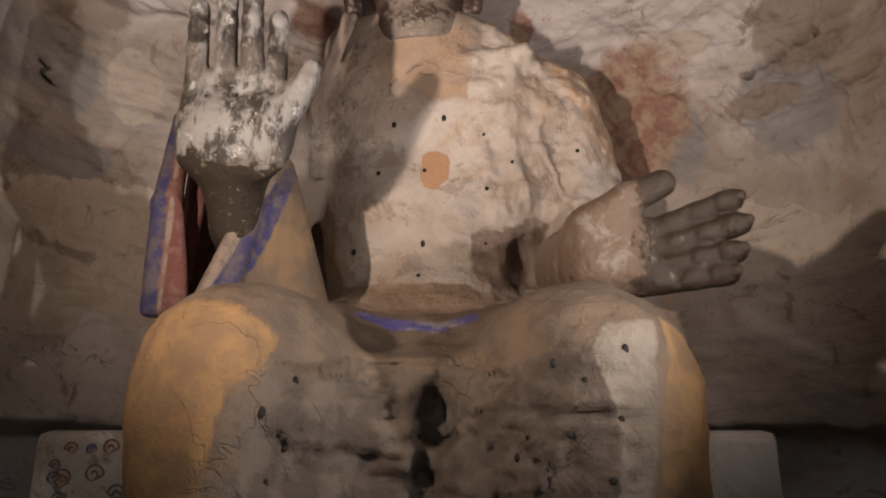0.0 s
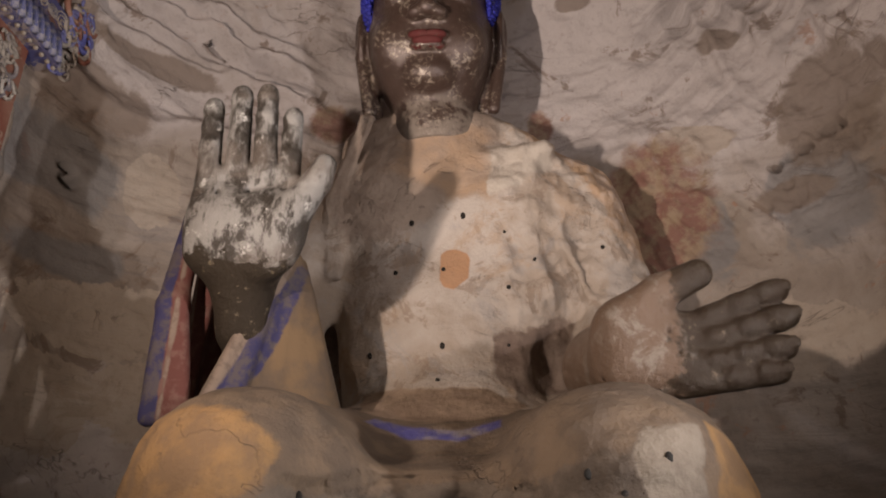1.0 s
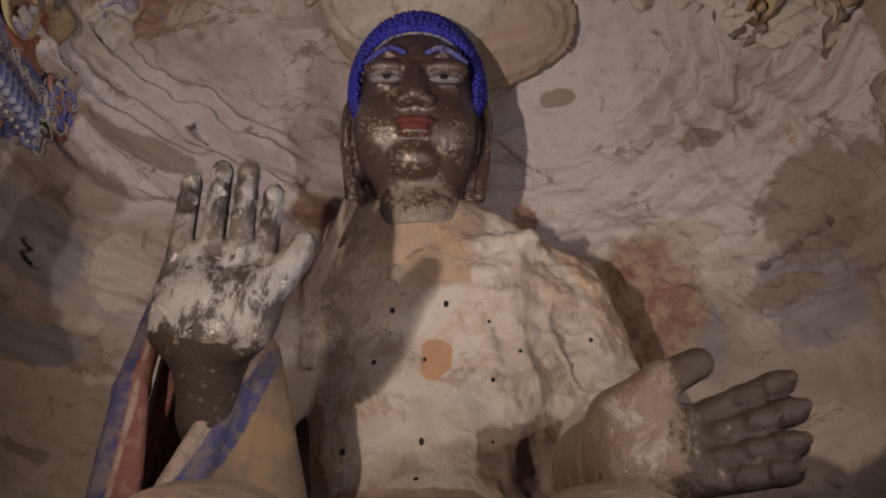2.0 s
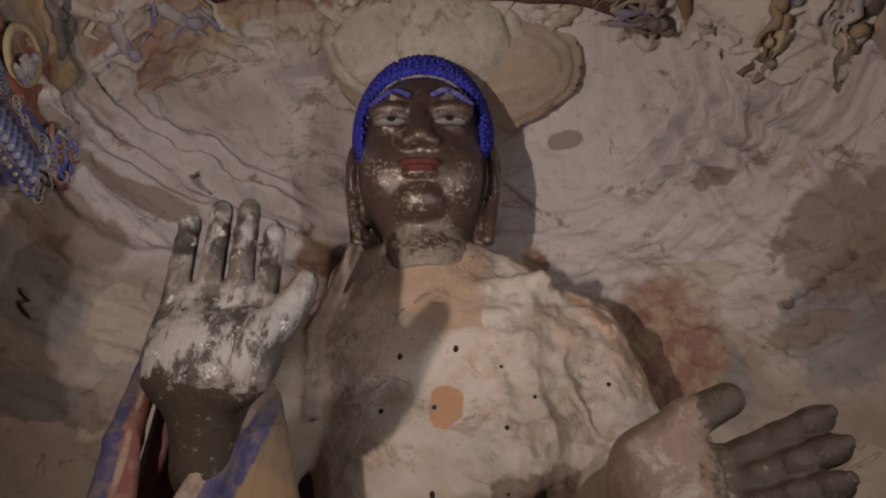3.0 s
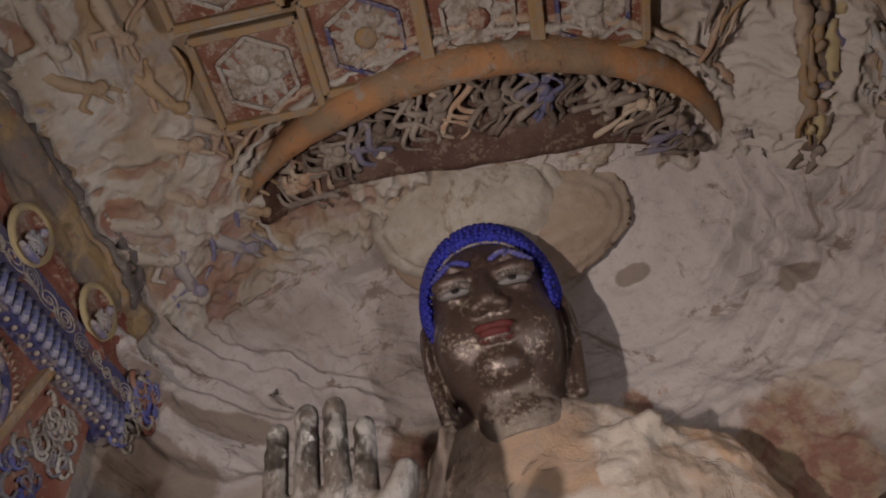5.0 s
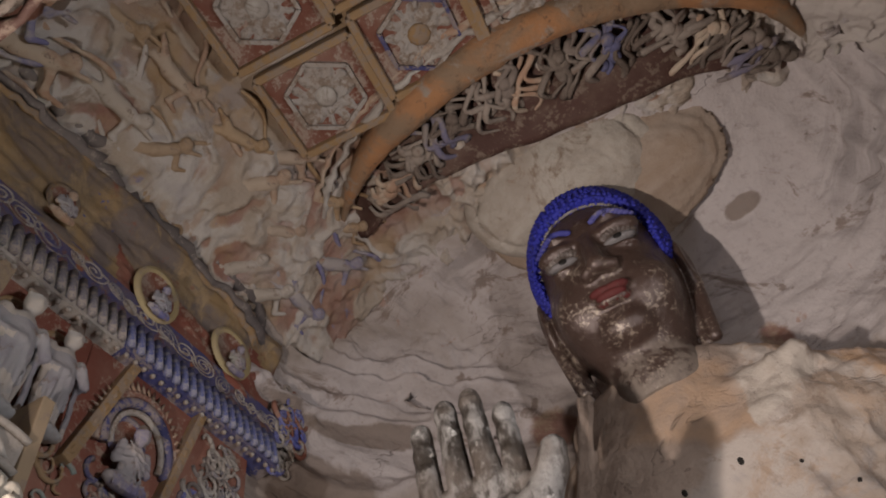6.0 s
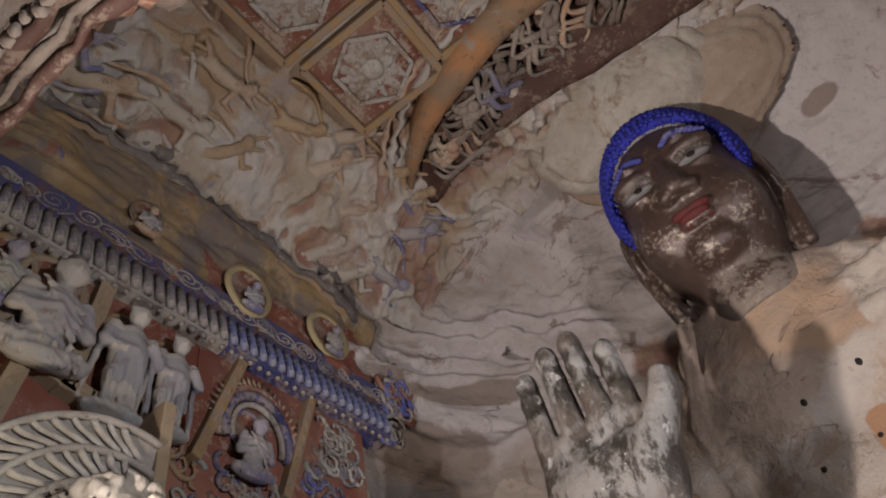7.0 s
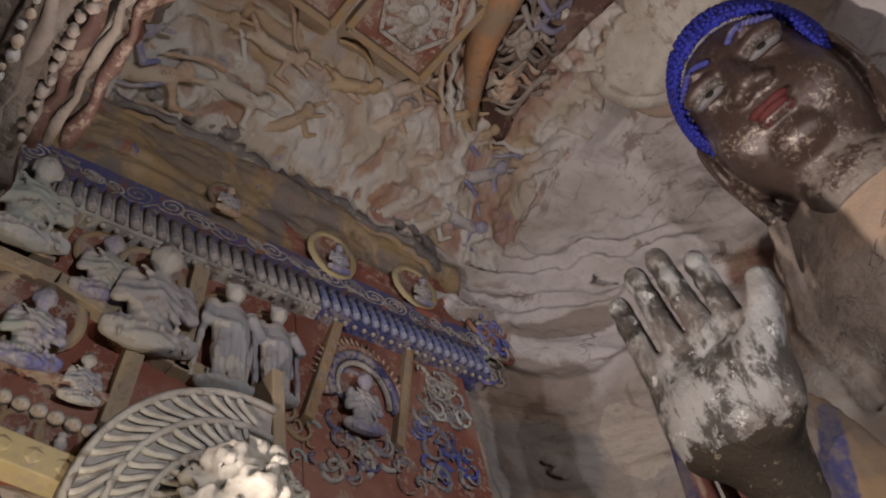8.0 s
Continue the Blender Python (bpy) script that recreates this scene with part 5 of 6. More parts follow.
def coffer(x, y, w, d, z, turn, ring, flower, label, beams=(0, 1, 2, 3)):
    t = thing("ceiling_coffer", pose(x, y, z, 0, 0, turn))
    tagged(t, label, "coffer", "coffers of the ceiling")
    bm = bmesh.new()
    add_box(bm, (-w / 2, -d / 2, 0.0), (w / 2, d / 2, 0.16), 0.01)
    part("panel", bm, RED, t, "faded red ochre panel")
    c = [(-w / 2, -d / 2), (w / 2, -d / 2), (w / 2, d / 2), (-w / 2, d / 2)]
    for i in beams:
        bm = bmesh.new()
        bar(bm, (*c[i], -0.03), (*c[(i + 1) % 4], -0.03), 0.09, 0.13)
        bmesh.ops.bevel(bm, geom=list(bm.edges), offset=0.012, segments=1, affect="EDGES")
        part("beam", bm, OCHRE, t)
    r = min(w, d) * 0.42
    for i in range(6):
        a, b = (math.radians(60 * k + 30) for k in (i, i + 1))
        bm = bmesh.new()
        bar(bm, (r * math.cos(a), r * math.sin(a), -0.02), (r * math.cos(b), r * math.sin(b), -0.02), 0.045, 0.06)
        part("rib", bm, ring if i % 3 else WHITE, t)
    key = "rosette"
    if key not in FIGURES:
        rng = random.Random(6)
        f = Field((-0.62, -0.62, -0.14), (0.62, 0.62, 0.1), 0.014)
        f.ball((0, 0, 0.02), (0.36, 0.36, 0.05), 0.02)
        for k, (rr, n, size) in enumerate(((0.3, 13, 0.085), (0.19, 9, 0.06))):
            for i in range(n):
                if rng.random() < 0.16:
                    continue
                a = 2 * math.pi * i / n + k + rng.uniform(-0.12, 0.12)
                q = rr * rng.uniform(0.9, 1.1)
                f.limb((q * 0.8 * math.cos(a), q * 0.8 * math.sin(a), 0), (q * 1.12 * math.cos(a), q * 1.12 * math.sin(a), -0.005 - 0.02 * k), size * 0.42, size * rng.uniform(0.35, 0.55), 0.03)
        pts, quads, tag = f.mesh()
        pts = pts + 0.03 * np.stack([fbm(pts, 6, 4, 300 + i) for i in range(3)], 1)
        rosette = shape("rosette", pts, quads, WHITE, parent=t, label="pale worn carved lotus rosette")
        FIGURES[key] = rosette.data
    else:
        rosette = new("rosette", FIGURES[key])
        rosette.parent, rosette["label"] = t, "pale worn carved lotus rosette"
    rosette.rotation_euler = (0, 0, x * 2.1 + y)
    bm = bmesh.new()
    bmesh.ops.create_icosphere(bm, subdivisions=2, radius=1, matrix=Matrix.Translation((0, 0, -0.03)) @ Matrix.Diagonal((r * 0.3, r * 0.3, 0.04, 1)))
    part("centre", bm, flower, rosette, "", True)
    return t


CZ = 9.36
for x, y, ring, flower, label in ((-2.17, 4.5, WHITE, CARVED, "worn ceiling coffer with pale ribs and a weathered rosette"),
                                  (-0.92, 4.42, BLUE, OCHRE, "painted ceiling coffer with blue ribs and yellow-centred rosette"),
                                  (0.3, 4.55, WHITE, RED, "faded ceiling coffer with pale ribs and red-centred rosette"),
                                  (1.52, 4.75, BLUE, CARVED, "damaged ceiling coffer with a blue-rimmed rosette")):
    coffer(x, y, 1.16, 1.05, CZ, 3, ring, flower, label)
for x, y in ((-2.2, 3.3), (-0.95, 3.25), (0.28, 3.35), (1.5, 3.5)):
    coffer(x, y, 1.16, 1.0, CZ - 0.02, 3, WHITE, CARVED, "weathered ceiling coffer in ochre beams with a worn rosette")


# ---------------------------------------------------------------- the arched band above the niche
def arch_point(s, off=0.0, z=9.3):
    """s from 0 to 1 along the arch in plan; off: metres out from it."""
    a = math.radians(168 - 176 * s)
    c = Vector((-0.12, 6.95 + 0.25 * (s - 0.5), z))
    return c + Vector(((3.08 + off) * math.cos(a), -(1.98 + off) * math.sin(a), 0))


def arch_paint():
    """Orange-brown paint in strokes across the band, worn to the stone along its edges."""
    n = Nodes("worn_arch_paint")
    c = n.mix(n.step(n.noise(1.6, 6, 0.65, 0.5), 0.4, 0.6), (0.33, 0.165, 0.075), (0.22, 0.15, 0.095))
    c = n.mix(n.step(n.noise(2.4, 7, 0.7, 0.4), 0.54, 0.64), c, (0.27, 0.22, 0.175))
    c = n.mix(n.step(n.noise(5, 8, 0.8, 0.3), 0.57, 0.66), c, (0.13, 0.085, 0.055))
    return n.done(c, 0.82, bump=n.math("ADD", n.noise(3.5, 7, 0.7), n.math("MULTIPLY", n.noise(18, 6, 0.7), 0.4)), strength=0.7, dist=0.06)


ARCH_PAINT = arch_paint()


def arch():
    t = thing("niche_arch")
    tagged(t, "curved orange-painted stone arch band above the niche", "arch")
    rng = random.Random(8)
    S = [i / 120 for i in range(121)]
    wave = lambda s, k: 0.03 * noise.noise(Vector((s * 9, k, 0))) + 0.02 * noise.noise(Vector((s * 40, k, 5)))
    bm = bmesh.new()
    rings = []
    for s in S:
        end = min(1.0, s / 0.3, (1 - s) / 0.3)
        half = 0.17 * (0.12 + 0.88 * end)
        low = 9.12 + wave(s, 13) + 0.34 * (1 - end) ** 1.5
        rim = []
        for off, z in ((half + wave(s, 1), 9.62), (half + wave(s, 1), low + 0.2), (half * 0.8 + wave(s, 2), low + 0.1), (half * 0.35 + wave(s, 3), low + 0.035), (-half * 0.4 + wave(s, 4), low + 0.01), (-half * 1.1 + wave(s, 5), low + 0.04), (-half * 1.25 + wave(s, 7), low + 0.12), (-half * 1.25 + wave(s, 7), 9.62)):
            p = arch_point(s, off)
            rim.append(bm.verts.new((p.x, p.y, z + 0.4 * wave(s * 1.7, 20 + len(rim)))))
        rings.append(rim)
    for A, B in zip(rings, rings[1:]):
        for k in range(8):
            bm.faces.new((A[k], A[(k + 1) % 8], B[(k + 1) % 8], B[k]))
    bm.faces.new(rings[0][::-1])
    bm.faces.new(rings[-1])
    part("band", bm, ARCH_PAINT, t, "", True)
    for k, off in enumerate((0.27, 0.37)):
        bm = bmesh.new()
        sweep(bm, [arch_point(s, off + rng.uniform(-0.03, 0.03), 9.36 + 0.03 * k + rng.uniform(-0.02, 0.02)) for s in S], 0.055, 6, lambda q: max(0.25, 0.75 + 0.5 * math.sin(q * 31 + k) * math.sin(q * 77 + 2 * k)), flat=1.3)
        part("moulding", bm, (CARVED, FIG_WARM)[k], t, "", True)
    return t


arch()


# red taken nearly to black to paint the deep shade under the arch
SOFFIT = paint("shade_dark_soffit", (0.075, 0.035, 0.026), (0.14, 0.1, 0.075), 0.45)


def recess():
    """The red ground of the hollow under the arch, its deep shade painted into the colour."""
    n, m = 60, 14
    P = np.zeros((n, m, 3))
    for i in range(n):
        for j in range(m):
            p = arch_point(i / (n - 1), -0.16 - 1.15 * math.sin(math.pi * (0.02 + 0.96 * i / (n - 1))) ** 0.8 * j / (m - 1))
            P[i, j] = (p.x, p.y, 9.5 - 0.34 * math.sin(math.pi * (0.02 + 0.96 * i / (n - 1))) ** 0.5 * j / (m - 1))
    flat = P.reshape(-1, 3)
    P[..., 2] += 0.05 * fbm(flat, 3, 4, 51).reshape(n, m)
    return tagged(sheet("niche_soffit", P, SOFFIT, (0, 0, 0.05)), "hollow red soffit under the arch, darkened with painted shade", "soffit", kind="structure")


recess()
rng = random.Random(21)
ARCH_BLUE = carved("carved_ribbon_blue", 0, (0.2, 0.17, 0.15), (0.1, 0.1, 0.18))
# mostly dark tones, so the hollow's shade is in the figures' colour
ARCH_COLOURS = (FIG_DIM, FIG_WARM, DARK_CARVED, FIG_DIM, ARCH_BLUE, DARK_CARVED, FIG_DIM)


def curling_figure(s, i):
    """A worn figure that turns among ribbons, standing out of the hollow towards the arch."""
    bm = bmesh.new()
    deep = -0.62 + 0.1 * rng.uniform(-1, 1)
    side = lambda ds, off, z: arch_point(s + ds, off, z)
    for k in range(4):
        a, ph, bend = (k - 1.5) * 0.012 + rng.uniform(-0.004, 0.004), rng.uniform(0, 6.28), rng.uniform(0.009, 0.02)
        top = -0.2 - rng.uniform(0, 0.12)
        low = deep - rng.uniform(0, 0.4)
        line = [side(a + bend * math.sin(ph + 7.5 * q), top + (low - top) * q, 9.3 - 0.1 * math.sin(math.pi * q) + 0.03 * math.sin(ph + 8 * q)) for q in [j / 13 for j in range(14)]]
        sweep(bm, line, rng.uniform(0.026, 0.05), 6, lambda q: 0.55 + 0.6 * abs(math.sin(q * 4 + ph)), flat=0.8)
    if i % 2:
        p = side(0.004, -0.42, 9.2)
        for c, r in (((0, 0, 0), (0.085, 0.085, 0.07)), ((0.02, 0.1, 0.03), (0.1, 0.11, 0.08)), ((-0.03, 0.22, 0.04), (0.075, 0.12, 0.07))):
            bmesh.ops.create_icosphere(bm, subdivisions=2, radius=1, matrix=Matrix.Translation(p) @ pose(0, 0, 0, 0, 0, 80 - 160 * s) @ Matrix.Translation(c) @ Matrix.Diagonal((*r, 1)))
    for v in bm.verts:
        v.co += Vector((rng.uniform(-1, 1), rng.uniform(-1, 1), rng.uniform(-1, 1))) * 0.006
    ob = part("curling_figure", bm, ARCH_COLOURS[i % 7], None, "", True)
    return tagged(ob, "weathered carved figure in curling ribbons under the arch", "relief", "curling figures under the arch")


for i in range(20):
    curling_figure(0.12 + 0.77 * i / 19 + rng.uniform(-0.006, 0.006), i)


# ---------------------------------------------------------------- the rounded nimbus boss above the head
def boss():
    """A rounded plaster bowl with a worn rim, in front of a wider brown disc."""
    t = tagged(thing("nimbus_boss"), "cream-plastered rounded boss before a brown disc above the statue's head", "nimbus")
    f = Field((-1.9, 6.0, 7.9), (1.7, 8.6, 9.9), 0.035)
    f.place((-0.4, 7.1, 9.25), (-38, 0, 0))
    f.ball((0, 0, 0), (1.18, 0.72, 0.3), 0.1)
    f.ball((0.06, -0.06, 0.02), (1.3, 0.88, 0.2), 0.1)
    ring = [(0.06 + 1.12 * math.cos(a), -0.06 + 0.72 * math.sin(a), -0.1 - 0.03 * math.sin(3 * a)) for a in [2 * math.pi * i / 30 for i in range(31)]]
    for i, (a, b) in enumerate(zip(ring, ring[1:])):
        if i % 7 != 3:
            f.limb(a, b, 0.03 + 0.012 * math.sin(i * 2.3), 0.03 + 0.012 * math.sin(i * 2.3 + 2.3), 0.02, "cut")
    f.limb((-0.9, -0.3, -0.26), (-0.2, -0.62, -0.22), 0.02, 0.03, 0.03, "cut")
    f.limb((0.5, -0.5, -0.24), (0.95, 0.2, -0.22), 0.03, 0.02, 0.03, "cut")
    pts, quads, tag = f.mesh()
    pts = pts + 0.05 * np.stack([fbm(pts, 1.8, 5, 70 + i) for i in range(3)], 1)
    shape("bowl", pts, quads, NIMBUS, parent=t, label="cream plastered bowl with a grooved rim")
    f = Field((-2.2, 6.0, 7.7), (2.6, 9.0, 10.0), 0.045)
    f.place((0.1, 7.3, 9.2), (-38, 0, 0))
    f.ball((0, 0, 0.05), (1.62, 0.95, 0.12), 0.1)
    f.ball((0.3, 0.05, -0.03), (1.15, 0.72, 0.12), 0.04)
    f.ball((0.5, 0.05, -0.1), (0.8, 0.5, 0.1), 0.03)
    pts, quads, tag = f.mesh()
    pts = pts + 0.04 * np.stack([fbm(pts, 1.6, 5, 170 + i) for i in range(3)], 1)
    shape("backing_disc", pts, quads, NIMBUS_BROWN, parent=t, label="brown stained stepped disc")
    return t


NIMBUS = stone("nimbus_plaster", (0.29, 0.245, 0.2), (0.37, 0.33, 0.28), (0.2, 0.15, 0.11), 1.3, bump=0.5, stain=(0.2, 0.13, 0.08), stains=0.6)
NIMBUS_BROWN = stone("nimbus_brown_plaster", (0.27, 0.2, 0.145), (0.33, 0.265, 0.21), (0.19, 0.13, 0.09), 1.1, bump=0.4, stain=(0.16, 0.1, 0.07), stains=0.6)
boss()

# flying figures and clouds carved over the ceiling beside the coffers
rng = random.Random(33)
spots = []
for i in range(400):
    x, y = rng.uniform(-4.35, 3.9), rng.uniform(2.0, 6.6)
    if -2.95 < x < 2.3 and 2.6 < y < 5.3 or (abs(x) < 2.9 and y > 4.6) or (x > 2.3 and y > 4.4):
        continue
    if all((x - a) ** 2 + (y - b) ** 2 > 0.46 ** 2 for a, b in spots):
        spots.append((x, y))
for i, (x, y) in enumerate(spots):
    slope = 30 * float(smoothstep(2.9, 3.6, np.array(abs(x)))) * (1 if x < 0 else -1)
    z = float(ceiling_height(np.array(x), np.array(y))) + 0.035
    turn = rng.uniform(-40, 40) + (180 if x > 0 else 0)
    m = pose(x, y, z, 0, slope * -1, 0) @ pose(0, 0, 0, 90, 0, 90 + turn) @ pose(0, 0, -0.5) @ Matrix.Diagonal((rng.uniform(0.75, 1.15), 0.8, rng.uniform(0.7, 1.05), 1))
    figure("flying_figure", "flying", i, (FIG_WARM, FIG_PALE, FIG_OCHRE, FIG_PALE, FIG_BLUE, FIG_WARM, FIG_OCHRE)[i % 7], m, "eroded carved flying figure with ribbons on the ceiling", "flying figures of the ceiling")

# ---------------------------------------------------------------- the carved side wall
WX = -4.42
TO_WALL = lambda y, z, x=WX: pose(x, y, z, 0, 0, 90)


def wall_panel(name, y0, y1, z0, z1, material, label, out=0.07, category="panel"):
    bm = bmesh.new()
    add_box(bm, (WX - 0.2, y0, z0), (WX + out, y1, z1), 0.015)
    return tagged(part(name, bm, material), label, category, kind="structure")


def mottled(name, tones, spots, scale=1.0):
    """A painted ground of several faded colours that run into each other."""
    n = Nodes(name)
    c = n.mix(n.step(n.noise(0.9 * scale, 6, 0.65, 0.8), 0.4, 0.6), tones[0], tones[1])
    c = n.mix(n.step(n.noise(1.5 * scale, 6, 0.7, 0.5), 0.5, 0.62), c, tones[2])
    c = n.mix(n.step(n.noise(2.2 * scale, 7, 0.7, 0.4), 0.58, 0.66), c, tones[3])
    c = n.mix(n.step(n.noise(3.1 * scale, 4, 0.6), 0.66, 0.7), c, spots)
    c = n.mix(n.math("MULTIPLY", n.step(n.noise(12, 7, 0.75), 0.52, 0.7), 0.5), c, (0.12, 0.09, 0.07))
    return n.done(c, 0.8, bump=n.math("ADD", n.noise(4, 6, 0.65), n.math("MULTIPLY", n.noise(20, 6, 0.7), 0.5)), strength=0.5, dist=0.04)


FRIEZE = mottled("mottled_frieze_paint", ((0.25, 0.17, 0.085), (0.15, 0.12, 0.105), (0.29, 0.21, 0.12), (0.21, 0.085, 0.055)), (0.1, 0.095, 0.2), 1.4)
BAND = mottled("navy_band_paint", ((0.06, 0.06, 0.15), (0.1, 0.085, 0.13), (0.15, 0.075, 0.06), (0.21, 0.18, 0.165)), (0.25, 0.1, 0.05), 2.0)
WALL_RED = paint("wall_red_paint", (0.23, 0.075, 0.05), (0.29, 0.2, 0.15), 0.35)
wall_panel("painted_ground", 1.5, 4.2, 4.3, 6.55, WALL_RED, "faded red painted ground of the carved wall", 0.05)
wall_panel("painted_ground", 4.204, 6.3, 4.3, 6.75, WALL_RED, "dark red painted ground round the small niche", 0.052)


def rough_frieze():
    y, z = np.linspace(1.5, 6.6, 170), np.linspace(7.2, 8.34, 46)
    Yg, Zg = np.meshgrid(y, z, indexing="ij")
    flat = np.stack([0 * Yg, Yg, Zg], -1).reshape(-1, 3)
    lumps = 0.07 * fbm(flat * [1, 0.8, 1.2], 1.5, 5, 210) + 0.05 * np.abs(fbm(flat * [1, 0.6, 2], 2.2, 4, 215))
    roll = 0.1 * smoothstep(7.85, 8.3, flat[:, 2] + 0.06 * fbm(flat, 1.1, 3, 220))
    P = np.stack([(WX + 0.06 + lumps + roll).reshape(Yg.shape), Yg, Zg], -1)
    ob = sheet("painted_frieze", P, FRIEZE, (-0.2, 0, 0))
    ob.data.materials.append(WALL_RED)
    mid = np.array([p.center[:] for p in ob.data.polygons])
    wob = 0.25 * fbm(mid, 1.6, 4, 230)
    ob.data.polygons.foreach_set("material_index", ((mid[:, 1] + 2 * wob > 4.2) & (mid[:, 2] + wob < 7.85)).astype(np.int32))
    return tagged(ob, "uneven brown and ochre stained painted frieze", "panel", kind="structure")


rough_frieze()
wall_panel("painted_band", 1.5, 6.7, 6.95, 7.296, BAND, "dark blue band painted with white swirls", 0.12)


def spiral(bm, y, z, r, turns, hand, tail=0.0):
    pts = []
    for i in range(int(14 * turns) + 1):
        a = 2 * math.pi * i / 14
        q = r * (0.12 + 0.88 * i / (14 * turns))
        pts.append((0, y + hand * q * math.cos(a), z + q * math.sin(a)))
    if tail:
        l = pts[-1]
        pts += [(0, l[1] + hand * tail * k / 4, l[2] - 0.1 * r * k) for k in (1, 2, 3, 4)]
    sweep(bm, pts, 0.009, 5, up=(1, 0, 0), flat=0.9)


def swirls():
    rng = random.Random(5)
    y, i = 1.75, 0
    while y < 6.6:
        r = rng.choice((0.15, 0.11, 0.13, 0.08))
        bm = bmesh.new()
        hand = rng.choice((-1, 1))
        spiral(bm, 0, 0, r, rng.choice((2, 2.5, 3)), hand, r)
        bmesh.ops.transform(bm, verts=bm.verts, matrix=Matrix.Rotation(rng.uniform(-0.5, 0.5), 4, 'X') @ Matrix.Diagonal((1, rng.uniform(1.0, 1.5), rng.uniform(0.75, 1.0), 1)))
        t = part("swirl", bm, (WHITE, TILE_GREY, WHITE)[i % 3], None, "", True)
        t.matrix_basis = pose(WX + 0.125, y, 7.13 + rng.uniform(-0.03, 0.04))
        tagged(t, "white painted cloud swirl in relief on the blue band", "swirl", "swirls of the band")
        y += r * 1.75 + 0.05
        i += 1


TILE_BLUE = paint("blue_tile_paint", (0.1, 0.115, 0.28), (0.25, 0.24, 0.27), 0.6)
TILE_GREY = paint("grey_blue_tile", (0.17, 0.16, 0.19), (0.28, 0.24, 0.21), 0.6)
swirls()


def tile_roof():
    t = thing("carved_roof")
    tagged(t, "carved blue tiled roof cornice projecting from the wall", "cornice")
    for y0, y1, mat in ((1.5, 4.4, CARVED), (4.4, 6.6, BLUE)):
        bm = bmesh.new()
        v = [bm.verts.new((x, y, z)) for y in (y0, y1) for x, z in ((WX - 0.1, 6.98), (WX + 0.1, 6.98), (WX + 0.19, 6.62), (WX + 0.19, 6.54), (WX - 0.1, 6.5))]
        for k in range(5):
            bm.faces.new((v[k], v[k + 5], v[(k + 1) % 5 + 5], v[(k + 1) % 5]))
        bm.faces.new(v[:5][::-1])
        bm.faces.new(v[5:])
        part("roof_slope", bm, mat, t)
    meshes = {}
    for key, mat in (("far", TILE_GREY), ("near", TILE_BLUE)):
        bm = bmesh.new()
        sweep(bm, [(0.11, 0, 0.47), (0.17, 0, 0.3), (0.21, 0, 0.08)], 0.042, 7)
        ob = part("roof_tile", bm, mat, t, "", True)
        ob.location = (WX, 1.55 if key == "far" else 4.45, 6.5)
        meshes[key] = ob.data
    y = 1.67
    while y < 6.55:
        if abs(y - 4.45) > 0.05:
            ob = new("roof_tile", meshes["far" if y < 4.4 else "near"])
            ob.parent, ob.location = t, (WX, y, 6.5)
        y += 0.116
    y = 1.6
    beads = None
    while y < 6.6:
        if beads is None:
            bm = bmesh.new()
            bmesh.ops.create_icosphere(bm, subdivisions=2, radius=0.026)
            ob = part("bead", bm, WHITE, t, "", True)
            beads = ob.data
        else:
            ob = new("bead", beads)
            ob.parent = t
        ob.location = (WX + 0.17, y, 6.5)
        y += 0.11


tile_roof()


def moulding(name, pts, r, material, label, sides=7, rough=0.0):
    bm = bmesh.new()
    rng = random.Random(len(pts))
    fine = []
    for a, b in zip(pts, pts[1:]):
        n = max(2, int((Vector(b) - Vector(a)).length / 0.09))
        fine += [Vector(a).lerp(Vector(b), i / n) + Vector([rng.uniform(-0.4, 0.4) * r for _ in range(3)]) + Vector((0, 0, rough * noise.noise(Vector(a).lerp(Vector(b), i / n) * 1.7))) for i in range(n)]
    fine.append(Vector(pts[-1]))
    sweep(bm, fine, r, sides, lambda q: 0.85 + 0.25 * math.sin(q * 23))
    for v in bm.verts:
        v.co += 0.6 * r * Vector(noise.noise_vector(v.co * 5.3)) + 0.25 * r * Vector(noise.noise_vector(v.co * 14))
    return tagged(part(name, bm, material, None, "", True), label, "moulding", kind="structure")


DARK_BAND = paint("dark_grey_band", (0.13, 0.11, 0.105), (0.26, 0.22, 0.19), 0.3)
for dz, r, dx, mat, label in ((0.0, 0.06, 0.0, OCHRE, "ochre painted ledge above the frieze"), (0.13, 0.085, 0.03, DARK_BAND, "dark grey eroded ledge above the frieze"), (0.25, 0.06, 0.0, FIG_WARM, "pale eroded ledge above the frieze"), (0.42, 0.08, 0.08, DARK_BAND, "dark eroded ledge under the ceiling")):
    moulding("trim_ledge", [(-4.31 + dx, 1.6, 8.24 + dz), (-4.29 + dx, 3.5, 8.28 + dz), (-4.28 + dx, 5.2, 8.26 + dz), (-4.27 + dx, 6.0, 8.2 + dz), (-4.5, 6.6, 8.05 + dz)], r, mat, label, 8, 0.16)


